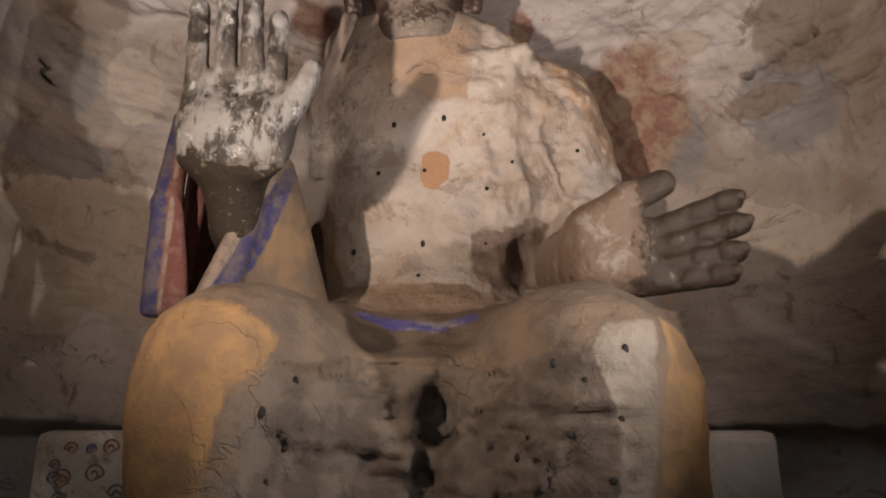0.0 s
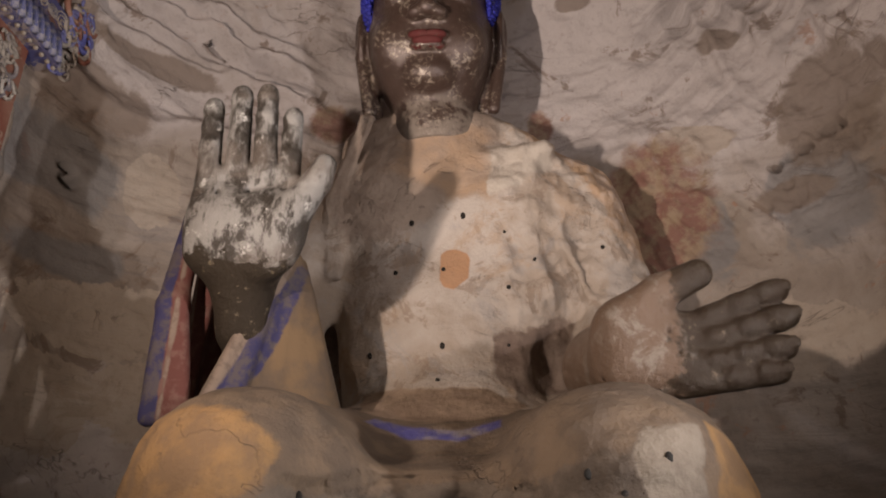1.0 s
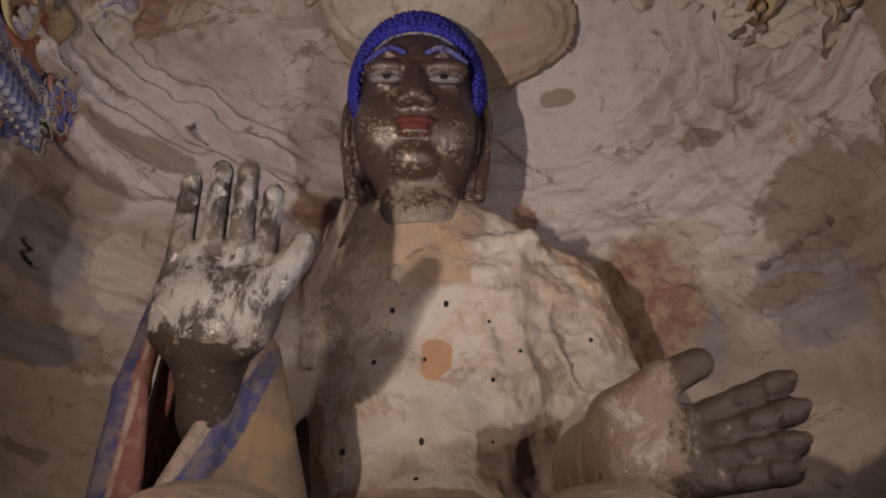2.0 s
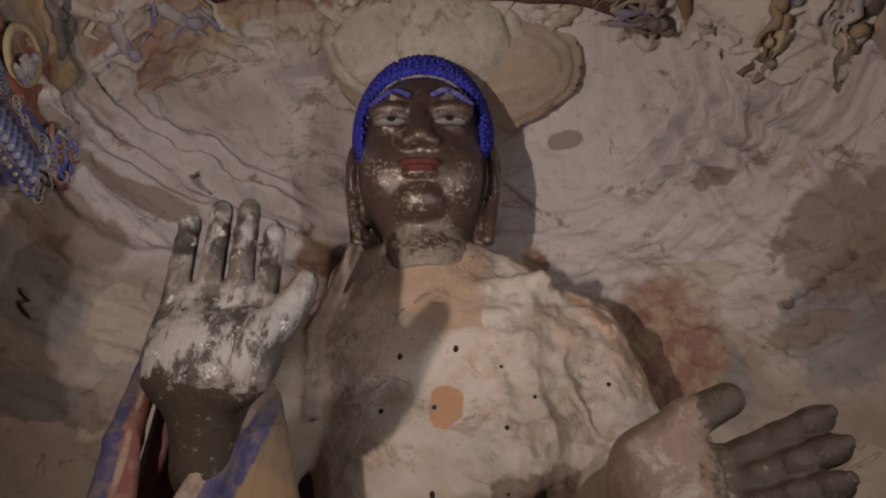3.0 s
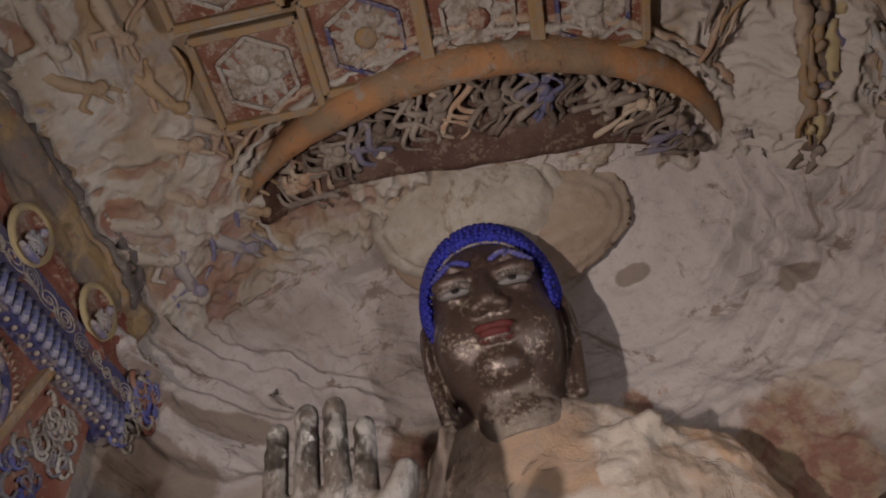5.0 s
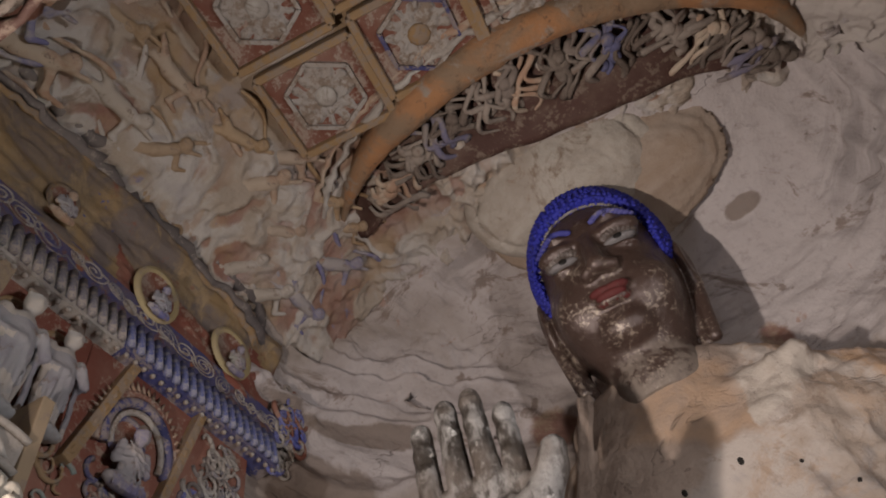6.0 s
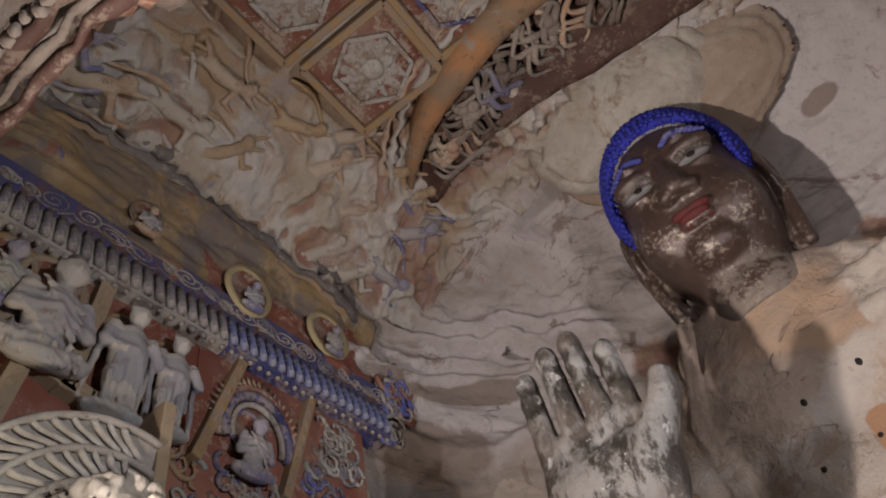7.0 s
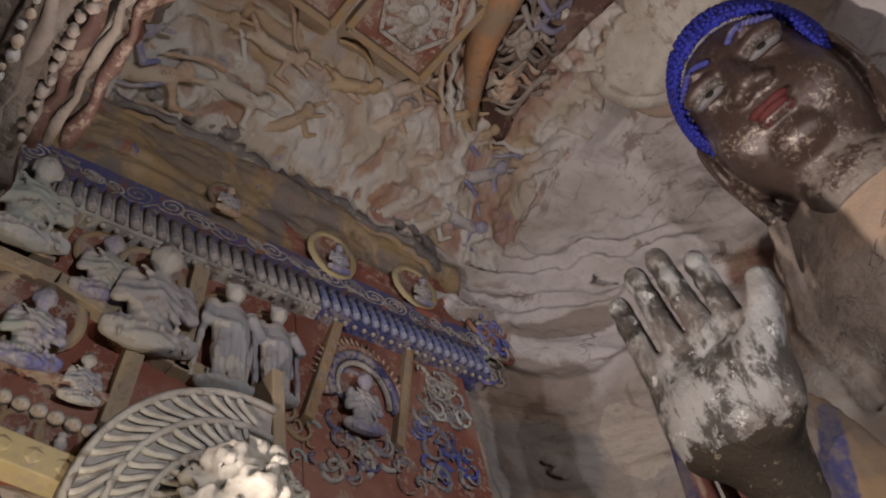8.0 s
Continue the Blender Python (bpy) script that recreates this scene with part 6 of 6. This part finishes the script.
def beam(name, pts, w, h, material, label, lozenges=0):
    t = thing(name)
    tagged(t, label, "beam")
    for a, b in zip(pts, pts[1:]):
        bm = bmesh.new()
        d = Vector((0, b[0] - a[0], b[1] - a[1]))
        L = d.length
        add_box(bm, (0, -0.02, -h / 2), (w, L + 0.02, h / 2), 0.012)
        bmesh.ops.transform(bm, verts=bm.verts, matrix=Matrix.Translation((WX + 0.04, *a)) @ Matrix.Rotation(math.atan2(d.z, d.y), 4, "X"))
        part("length", bm, material, t)
        n = int(L / 0.16) if lozenges else 0
        for i in range(n):
            bm = bmesh.new()
            bmesh.ops.create_icosphere(bm, subdivisions=1, radius=1, matrix=Matrix.Translation((w, L * (i + 0.5) / n, 0)) @ Matrix.Diagonal((0.014, 0.06, h * 0.3, 1)))
            bmesh.ops.transform(bm, verts=bm.verts, matrix=Matrix.Translation((WX + 0.04, *a)) @ Matrix.Rotation(math.atan2(d.z, d.y), 4, "X"))
            part("lozenge", bm, material, t)
    return t


YELLOW = paint("yellow_beam_paint", (0.44, 0.35, 0.18), (0.3, 0.24, 0.17), 0.4)
TAN = paint("tan_carved_beam", (0.36, 0.27, 0.17), (0.25, 0.19, 0.14), 0.5)
beam("carved_beam", [(1.5, 5.86), (2.17, 5.8), (2.6, 5.67), (2.95, 5.46), (3.3, 5.37), (3.9, 5.3)], 0.13, 0.14, TAN, "tan carved lintel beam with worn lozenges", 1)
beam("carved_pilaster", [(3.12, 5.36), (3.22, 6.5)], 0.13, 0.14, TAN, "tan carved pilaster between two niches", 1)
beam("carved_pilaster", [(2.04, 5.98), (2.14, 6.6)], 0.13, 0.16, TAN, "plain tan pilaster beside seated figures", 0)
beam("carved_pilaster", [(4.22, 5.3), (4.62, 6.5)], 0.12, 0.1, OCHRE, "ochre pilaster beside the small blue niche", 1)
beam("carved_pilaster", [(5.15, 5.3), (5.5, 6.55)], 0.12, 0.09, OCHRE, "narrow ochre pilaster with dark marks", 1)
beam("carved_pilaster", [(2.7, 4.75), (2.8, 5.5)], 0.12, 0.14, TAN, "short tan carved pilaster", 1)
beam("carved_beam", [(1.5, 4.5), (2.9, 4.24)], 0.18, 0.2, YELLOW, "yellow ochre carved beam with floral panels", 1)
beam("carved_pilaster", [(3.72, 4.5), (3.72, 5.3)], 0.46, 0.1, TAN, "tan upright post beside the ribbed halo")
beam("carved_beam", [(1.5, 5.12), (2.65, 4.93)], 0.12, 0.06, RED, "thin red painted ledge")

for i in range(9):
    bm = bmesh.new()
    bmesh.ops.create_icosphere(bm, subdivisions=2, radius=0.055)
    bead = part("carved_bead", bm, WHITE, None, "", True)
    bead.location = (WX + 0.12, 1.75 + 0.105 * i, 4.81 - 0.018 * i)
    tagged(bead, "round pale carved bead on the ledge", "bead", "beads of the ledge")


def halo(y, z, rx, rz, material, label, x=WX + 0.075, middle=RED):
    bm = bmesh.new()
    n = 28
    for ring, (q, d) in enumerate(((1.0, 0.0), (0.97, 0.035), (0.8, 0.04), (0.76, 0.02))):
        for i in range(n):
            a = 2 * math.pi * i / n
            bm.verts.new((d, rx * q * math.cos(a), rz * q * math.sin(a)))
    bm.verts.ensure_lookup_table()
    for ring in range(3):
        for i in range(n):
            bm.faces.new([bm.verts[k] for k in (ring * n + i, ring * n + (i + 1) % n, ring * n + n + (i + 1) % n, ring * n + n + i)])
    bm.faces.new([bm.verts[3 * n + i] for i in range(n)]).material_index = 1
    ob = part("carved_halo", bm, material, None, "", True)
    ob.data.materials.append(middle)
    ob.location = (x, y, z)
    return tagged(ob, label, "halo")


SCALE = lambda s, d=1.0: Matrix.Diagonal((s, s * d, s, 1))
for kind, y, z, s, mat, hal, label in (
        ("standing", 3.46, 5.28, 1.05, FIG_GREY, (0.2, 0.22, OCHRE), "pale grey standing carved attendant with a scarf"),
        ("standing", 3.88, 5.34, 0.94, FIG_GREY, (0.2, 0.22, OCHRE), "pale grey carved attendant stepping to one side"),
        ("seated", 2.83, 5.36, 1.1, FIG_GREY, (0.3, 0.32, TAN), "grey carved seated figure in pleated robe"),
        ("seated", 2.46, 5.72, 0.7, FIG_BLUE, (0.24, 0.25, OCHRE), "bluish carved seated figure leaning forward"),
        ("seated", 1.86, 5.95, 0.98, FIG_GREY, (0.28, 0.3, OCHRE), "worn grey carved seated figure"),
        ("seated", 2.11, 4.98, 0.68, FIG_BLUE, (0.34, 0.36, TAN), "bluish carved seated figure in an arched niche"),
        ("seated", 2.48, 4.84, 0.42, FIG_GREY, None, "small pale carved kneeling figure"),
        ("bust", 2.2, 4.33, 0.3, FIG_GREY, (0.15, 0.16, OCHRE), "small carved bust with ochre halo"),
        ("bust", 2.43, 4.36, 0.3, FIG_GREY, (0.15, 0.16, OCHRE), "small carved bust with ochre halo"),
        ("bust", 1.97, 4.42, 0.3, FIG_GREY, (0.15, 0.16, OCHRE), "small carved bust with ochre halo"),
        ("seated", 4.75, 5.28, 0.66, FIG_BLUE, (0.2, 0.22, BLUE), "small carved seated figure in a blue arched niche"),
        ("seated", 4.64, 7.16, 0.42, FIG_BLUE, (0.3, 0.34, YELLOW), "small carved seated figure with ochre halo on the frieze"),
        ("seated", 5.78, 7.26, 0.42, FIG_BLUE, (0.32, 0.32, YELLOW), "small carved seated figure in a yellow halo"),
        ("seated", 3.4, 7.3, 0.4, FIG_WARM, (0.18, 0.2, FRIEZE), "faded small carved figure on the frieze")):
    figure("carved_figure", kind, int(y * 10), mat, TO_WALL(y, z, WX + (0.16 if z > 7 else 0.08)) @ pose(0, 0, 0, 6 if kind == 'standing' else 9) @ SCALE(s * (0.95 if kind == 'standing' else 0.88), 0.9), label)
    if hal:
        halo(y, z + s * 0.8, hal[0], hal[1], hal[2], "painted halo ring behind a carved figure", WX + (0.13 if z > 7 else 0.075))


def small_niche():
    """The blue arched niche with a flame edge."""
    t = thing("small_niche")
    tagged(t, "dark blue arched niche with a carved flame edge", "niche")
    S = [math.radians(-15 + 210 * i / 28) for i in range(29)]
    at = lambda r, a, x: (WX + x, 4.86 + r * 0.86 * math.cos(a), 5.78 + r * 1.05 * math.sin(a))
    for r, w, mat, name in ((0.42, 0.05, BLUE, "inner_band"), (0.5, 0.04, RED, "outer_band"), (0.33, 0.03, WHITE, "inner_rim")):
        bm = bmesh.new()
        sweep(bm, [at(r, a, 0.09) for a in S], w, 6, up=(1, 0, 0))
        part(name, bm, mat, t, "", True)
    for i, a in enumerate(S[3:-3]):
        bm = bmesh.new()
        sweep(bm, [at(0.5, a, 0.1), at(0.56, a + 0.04, 0.11), at(0.64, a + 0.02, 0.09)], 0.03, 5, lambda q: 1 - 0.85 * q)
        part("flame", bm, FIG_WARM, t, "", True)


small_niche()


def curl_cluster(name, y0, y1, z0, z1, x, n, seed, mats, label, size=0.16):
    """A knot of carved curls and lobes, each piece a part of it."""
    rng = random.Random(seed)
    t = thing(name)
    tagged(t, label, "relief")
    for i in range(n):
        y, z, r = rng.uniform(y0, y1), rng.uniform(z0, z1), size * rng.uniform(0.5, 1.0)
        turn, span = rng.uniform(0, 6.28), rng.uniform(2.5, 6.5)
        pts = []
        for k in range(14):
            a = turn + span * k / 13
            q = r * (1 - 0.75 * k / 13)
            pts.append((x + 0.05 + 0.05 * k / 13 * rng.uniform(0.8, 1.2), y + q * math.cos(a), z + q * math.sin(a)))
        bm = bmesh.new()
        sweep(bm, pts, r * 0.22, 6, lambda q: 1 - 0.6 * q, up=(1, 0, 0))
        part("curl", bm, rng.choice(mats), t, "", True)
    return t


BRIGHT_BLUE = paint("bright_blue_paint", (0.06, 0.075, 0.34), (0.3, 0.28, 0.3), 0.4)
curl_cluster("roof_end_relief", 6.75, 7.15, 7.1, 7.8, -4.36, 30, 3, (BRIGHT_BLUE, WHITE, BRIGHT_BLUE, WALL_RED), "bright blue and white carved dragon-like roof end", 0.2)
curl_cluster("roof_end_relief", 6.5, 6.95, 6.55, 7.15, -4.36, 20, 4, (BRIGHT_BLUE, CARVED, WHITE), "blue carved curls below the roof end", 0.16)
curl_cluster("flower_relief", 5.55, 6.15, 5.7, 6.4, WX, 30, 6, (CARVED, TILE_GREY, DARK_BAND), "grey carved leafy flower relief", 0.16)
curl_cluster("flower_relief", 5.5, 6.1, 5.1, 5.7, WX, 26, 7, (BLUE, BRIGHT_BLUE, TILE_GREY), "blue carved leafy relief", 0.16)
curl_cluster("cloud_relief", 4.4, 5.4, 4.9, 5.4, WX, 34, 9, (BLUE, WHITE, TILE_GREY, RED), "dark blue carved clouds with white edges", 0.15)
curl_cluster("cloud_relief", 4.05, 4.4, 4.9, 5.45, WX, 8, 11, (TEAL, BLUE, OCHRE), "green and blue carved curls", 0.13)


def ribbed_halo():
    """A large ribbed disc behind the crowned head of an attendant."""
    c = (WX + 0.36, 3.43, 3.97)
    t = thing("ribbed_halo", pose(*c, 0, 9, 0))
    tagged(t, "large grey carved halo disc with feathered rings", "halo")
    bm = bmesh.new()
    bmesh.ops.create_cone(bm, cap_ends=True, segments=64, radius1=1.0, radius2=0.99, depth=0.16, matrix=Matrix.Rotation(math.pi / 2, 4, "Y"))
    bmesh.ops.translate(bm, verts=bm.verts, vec=(-0.1, 0, 0))
    bmesh.ops.bisect_plane(bm, geom=bm.verts[:] + bm.edges[:] + bm.faces[:], plane_co=(0, 0.25, 0), plane_no=(0, 1, 0), clear_outer=True)
    bmesh.ops.holes_fill(bm, edges=bm.edges[:])
    part("disc", bm, CARVED, t)
    for r in (0.99, 0.78, 0.57, 0.4):
        bm = bmesh.new()
        a0 = math.acos(min(1, 0.25 / r))
        sweep(bm, [(0, r * math.cos(a0 + (2 * math.pi - 2 * a0) * i / 64), r * math.sin(a0 + (2 * math.pi - 2 * a0) * i / 64)) for i in range(65)], 0.028, 6, up=(1, 0, 0))
        part("ring", bm, CARVED, t, "", True)
    ribs = {}
    for r0, r1, n in ((0.8, 0.97, 54), (0.59, 0.77, 44), (0.42, 0.56, 34)):
        for i in range(n):
            a = 360 * i / n
            if r1 * math.cos(radians(a)) > 0.24:
                continue
            if (r0, 0) not in ribs:
                bm = bmesh.new()
                sweep(bm, [(0.0, (r0 + (r1 - r0) * k / 5) * math.cos(0.22 * math.sin(k / 5 * 1.5)), (r0 + (r1 - r0) * k / 5) * math.sin(0.22 * math.sin(k / 5 * 1.5))) for k in range(6)], 0.024, 5, up=(1, 0, 0))
                ob = part("rib", bm, CARVED, t, "", True)
                ribs[(r0, 0)] = ob.data
            else:
                ob = new("rib", ribs[(r0, 0)])
                ob.parent = t
            ob.rotation_euler = (radians(a + 1.6 * math.sin(i * 7.1)), 0, 0)
            ob.scale = (1 + 0.3 * math.sin(i * 3.3), 1, 1)


ribbed_halo()


def attendant():
    """The crowned attendant statue that stands before the ribbed halo."""
    f = Field((-4.5, 2.9, 0.0), (-3.0, 4.6, 5.0), 0.028)
    f.limb((-3.85, 3.75, 2.6), (-3.85, 3.75, 0.1), 0.38, 0.42, 0.1)
    f.ball((-3.85, 3.75, 2.9), (0.4, 0.58, 0.5), 0.2)
    f.limb((-3.85, 3.75, 3.2), (-3.82, 3.75, 3.7), 0.2, 0.2, 0.1)
    f.ball((-3.8, 3.75, 3.95), (0.33, 0.33, 0.42), 0.1)
    f.limb((-3.82, 3.75, 4.2), (-3.82, 3.75, 4.55), 0.42, 0.38, 0.05)
    rng = random.Random(12)
    for i in range(420):
        a, z = rng.uniform(0, 6.28), rng.uniform(4.12, 4.86)
        r = 0.42 - 0.06 * (z > 4.5) - 0.2 * max(0, z - 4.66) * 4 * 0.8
        p = (-3.82 + r * math.cos(a), 3.75 + r * math.sin(a), z)
        if i % 2:
            f.ball(p, rng.uniform(0.03, 0.05), 0.015)
        else:
            f.ball(p, rng.uniform(0.045, 0.07), 0.01, "cut")
    pts, quads, tag = f.mesh()
    ob = shape("attendant_statue", pts + [0, -0.39, -0.5] * (pts[:, 2:] > 0.7), quads, PALE_STONE)
    return tagged(ob, "pale stone attendant statue with an openwork crown before a halo", "statue")


PALE_STONE = stone("pale_crown_stone", (0.36, 0.32, 0.265), (0.44, 0.4, 0.34), (0.22, 0.16, 0.1), 3, bump=0.3)
attendant()

# ---------------------------------------------------------------- reliefs of the back wall
RUST = paint("rust_red_paint", (0.2, 0.085, 0.06), (0.3, 0.21, 0.15), 0.55)
curl_cluster("bead_relief", 5.2, 6.3, 7.9, 8.6, 4.05, 7, 9, (FIG_GREY, FIG_WARM), "pale carved knobs and curls on the side wall", 0.16)



def carved_column(pts, r, seed, body, mats, label):
    """A rough carved rib that runs from the ceiling down the wall, with strips, knots and knobs."""
    rng = random.Random(seed)
    t = tagged(thing("carved_column"), label, "relief")
    line = []
    for a, b in zip(pts, pts[1:]):
        line += [Vector(a).lerp(Vector(b), i / 9) for i in range(9)]
    line.append(Vector(pts[-1]))
    wob = lambda p, k, amp: p + Vector([amp * noise.noise(p * 2.1 + Vector((k * 7.1, i * 3.3, seed))) for i in range(3)])
    bm = bmesh.new()
    sweep(bm, [wob(p, 0, 0.1) for p in line], r, 9, lambda q: (0.75 + 0.3 * math.sin(q * 17) * math.sin(q * 41)) * (1.1 - 0.7 * q))
    for v in bm.verts:
        v.co += 0.5 * r * Vector(noise.noise_vector(v.co * 4.3))
    part("core", bm, body, t, "", True)
    for k in range(11):
        off = Vector((rng.uniform(-1.4, 1.4) * r, 0, -rng.uniform(0.3, 0.9) * r))
        a, b = sorted((rng.randint(0, len(line) - 8), rng.randint(8, len(line) - 1)))
        bm = bmesh.new()
        sweep(bm, [wob(p + off * (1.1 - 0.7 * i / len(line)), k + 1, 0.14) for i, p in enumerate(line)][a:max(b, a + 7)], r * rng.uniform(0.2, 0.5), 6, lambda q: 0.3 + 0.7 * math.sin(math.pi * min(1, q + 0.1)))
        for v in bm.verts:
            v.co += 0.3 * r * Vector(noise.noise_vector(v.co * 7.7))
        part("strip", bm, mats[k % len(mats)], t, "", True)
    for k in range(12):
        i = rng.randint(0, int(len(line) * 0.7))
        bm = bmesh.new()
        size = rng.uniform(0.05, 0.1)
        bmesh.ops.create_icosphere(bm, subdivisions=2, radius=size, matrix=Matrix.Diagonal((1, rng.uniform(0.8, 1.5), 0.8, 1)))
        for v in bm.verts:
            v.co += 0.45 * size * Vector(noise.noise_vector(v.co * 12 + Vector((k, 0, 0))))
        ob = part("knob", bm, mats[(k + 1) % len(mats)], t, "", True)
        ob.location = wob(line[i], 9, 0.1) + Vector((rng.uniform(-1.3, 1.3) * r, rng.uniform(-0.1, 0.1), -r * 0.8))
    return t


carved_column([(3.7, 4.2, 9.02), (3.76, 5.04, 8.96), (3.86, 6.0, 8.86), (3.8, 6.83, 8.86), (3.7, 7.3, 8.95)], 0.2, 3, DARK_CARVED, (OCHRE, FIG_DIM, YELLOW, FIG_WARM, OCHRE, BLUE), "ochre and grey carved rib between ceiling and side wall")
carved_column([(4.2, 4.2, 8.6), (4.26, 5.0, 8.5), (4.34, 5.8, 8.3), (4.34, 6.5, 8.2), (4.5, 7.0, 8.1)], 0.19, 8, DARK_CARVED, (FIG_WARM, OCHRE, FIG_GREY, BLUE, FIG_PALE), "pale beaded carved rib on the side wall")
carved_column([(3.3, 3.6, 9.2), (3.2, 4.6, 9.2), (2.85, 5.4, 9.27), (2.75, 6.0, 9.4)], 0.1, 12, FIG_DIM, (FIG_WARM, FIG_DIM, OCHRE), "broken carved stone rib beside the arch")

for k in range(7):
    y, up = 1.6 + 0.065 * k, 0.22 * k
    moulding("trim_rib", [(-4.45, y, 7.7 + up), (-3.2, y, 6.5 + up), (-2.3, y + 0.02, 5.5 + up), (-1.5, y, 4.95 + 0.5 * up)], 0.05 + 0.025 * (k % 2), (FIG_GREY, DARK_CARVED, FIG_PALE, RUST, FIG_WARM, DARK_CARVED, OCHRE)[k], "rough carved rib on the front wall", 7, 0.1)
for k in range(6):
    moulding("trim_lintel", [(-2.5, 1.3 + 0.075 * k, 4.6 + 0.05 * k), (-1.7, 1.31 + 0.075 * k, 4.57 + 0.05 * k), (-0.9, 1.3 + 0.075 * k, 4.6 + 0.05 * k)], 0.03 + 0.014 * (k % 2), (DARK_CARVED, FIG_DIM, DARK_CARVED, SOFFIT, DARK_CARVED, SOFFIT)[k], "worn carved moulding along the lintel", 7, 0.012)
curl_rng = random.Random(40)
beaded = tagged(thing("bead_relief"), "worn pale beads in rows along the carved lintel", "relief")
for k in range(44):
    bm = bmesh.new()
    size = curl_rng.uniform(0.014, 0.028)
    bmesh.ops.create_icosphere(bm, subdivisions=2, radius=size, matrix=Matrix.Diagonal((1.3, 1, 0.9, 1)))
    for v in bm.verts:
        v.co += 0.4 * size * Vector(noise.noise_vector(v.co * 40 + Vector((k, 0, 0))))
    bead = part("bead", bm, (FIG_GREY, FIG_DIM, FIG_WARM, FIG_DIM)[k % 4], beaded, "", True)
    row = k % 2
    bead.location = (-2.4 + 0.065 * (k // 2), (1.33, 1.49)[row] + curl_rng.uniform(-0.012, 0.012), (4.555, 4.6)[row] + curl_rng.uniform(-0.01, 0.01))

knobs = tagged(thing("knob_relief"), "rows of worn pale carved knobs on the front wall", "relief")
for k in range(70):
    bm = bmesh.new()
    bmesh.ops.create_icosphere(bm, subdivisions=2, radius=curl_rng.uniform(0.04, 0.09), matrix=Matrix.Diagonal((1, 0.9, 1.3, 1)))
    q = curl_rng.random()
    knob = part("knob", bm, curl_rng.choice((WHITE, FIG_DIM, FIG_WARM)), knobs, "", True)
    knob.location = (-4.3 + 2.7 * q, 1.63 + 0.06 * (k % 5), 7.75 - 2.55 * q + 0.2 * (k % 5) + curl_rng.uniform(-0.06, 0.06))

# ---------------------------------------------------------------- the throne beside the legs, lamps
def throne():
    t = thing("throne")
    tagged(t, "low stone throne block with faded painted scrolls behind the legs", "throne")
    for x0, x1, mat, name in ((-3.1, -2.2, CARVED, "side_block"), (1.85, 2.55, PALE_PLASTER, "side_block")):
        bm = bmesh.new()
        add_box(bm, (x0, 5.8, 0), (x1, 8.6, 1.78), 0.09)
        part(name, bm, mat, t)
    rng = random.Random(17)
    for i in range(16):
        bm = bmesh.new()
        spiral(bm, 0, 0, rng.uniform(0.04, 0.08), 1.5, rng.choice((-1, 1)), 0.05)
        ob = part("scroll", bm, (BLUE, DARK_BAND, RUST)[i % 3], t, "", True)
        ob.matrix_basis = pose(rng.uniform(-3.0, -2.4), 5.795, rng.uniform(1.1, 1.7), 0, 0, 90)


throne()


def flood_lamp(at, yaw, label, heads=1):
    t = thing("flood_lamp", pose(at.x, at.y, 0, 0, 0, yaw))
    tagged(t, label, "lamp")
    bm = bmesh.new()
    sweep(bm, [(0, -0.14, 0.55), (0, -0.14, at.z - 0.1)], 0.02, 8)
    part("pole", bm, BLACK_METAL, t)
    for i in range(3):
        a = 2 * math.pi * i / 3
        bm = bmesh.new()
        sweep(bm, [(0, -0.14, 0.6), (0.4 * math.cos(a), -0.14 + 0.4 * math.sin(a), 0.02)], 0.015, 6)
        part("leg", bm, BLACK_METAL, t)
    for k in range(heads):
        bm = bmesh.new()
        add_box(bm, (-0.2, -0.26, at.z - 0.17 - 0.34 * k), (0.2, -0.1, at.z + 0.15 - 0.34 * k), 0.02)
        part("housing", bm, BLACK_METAL, t)


# the second head and the last two lamps are added bodies for the fills
flood_lamp(LAMP_L, -30, "black flood lamp on a tripod with an added second head", 2)
flood_lamp(LAMP_R, 30, "black flood lamp on a tripod beside the wall")
flood_lamp(FILL_S, 80, "low black fill lamp added out of view to brighten the carved wall")
flood_lamp(FILL_W, 60, "small black fill lamp added out of view to warm the carved wall")
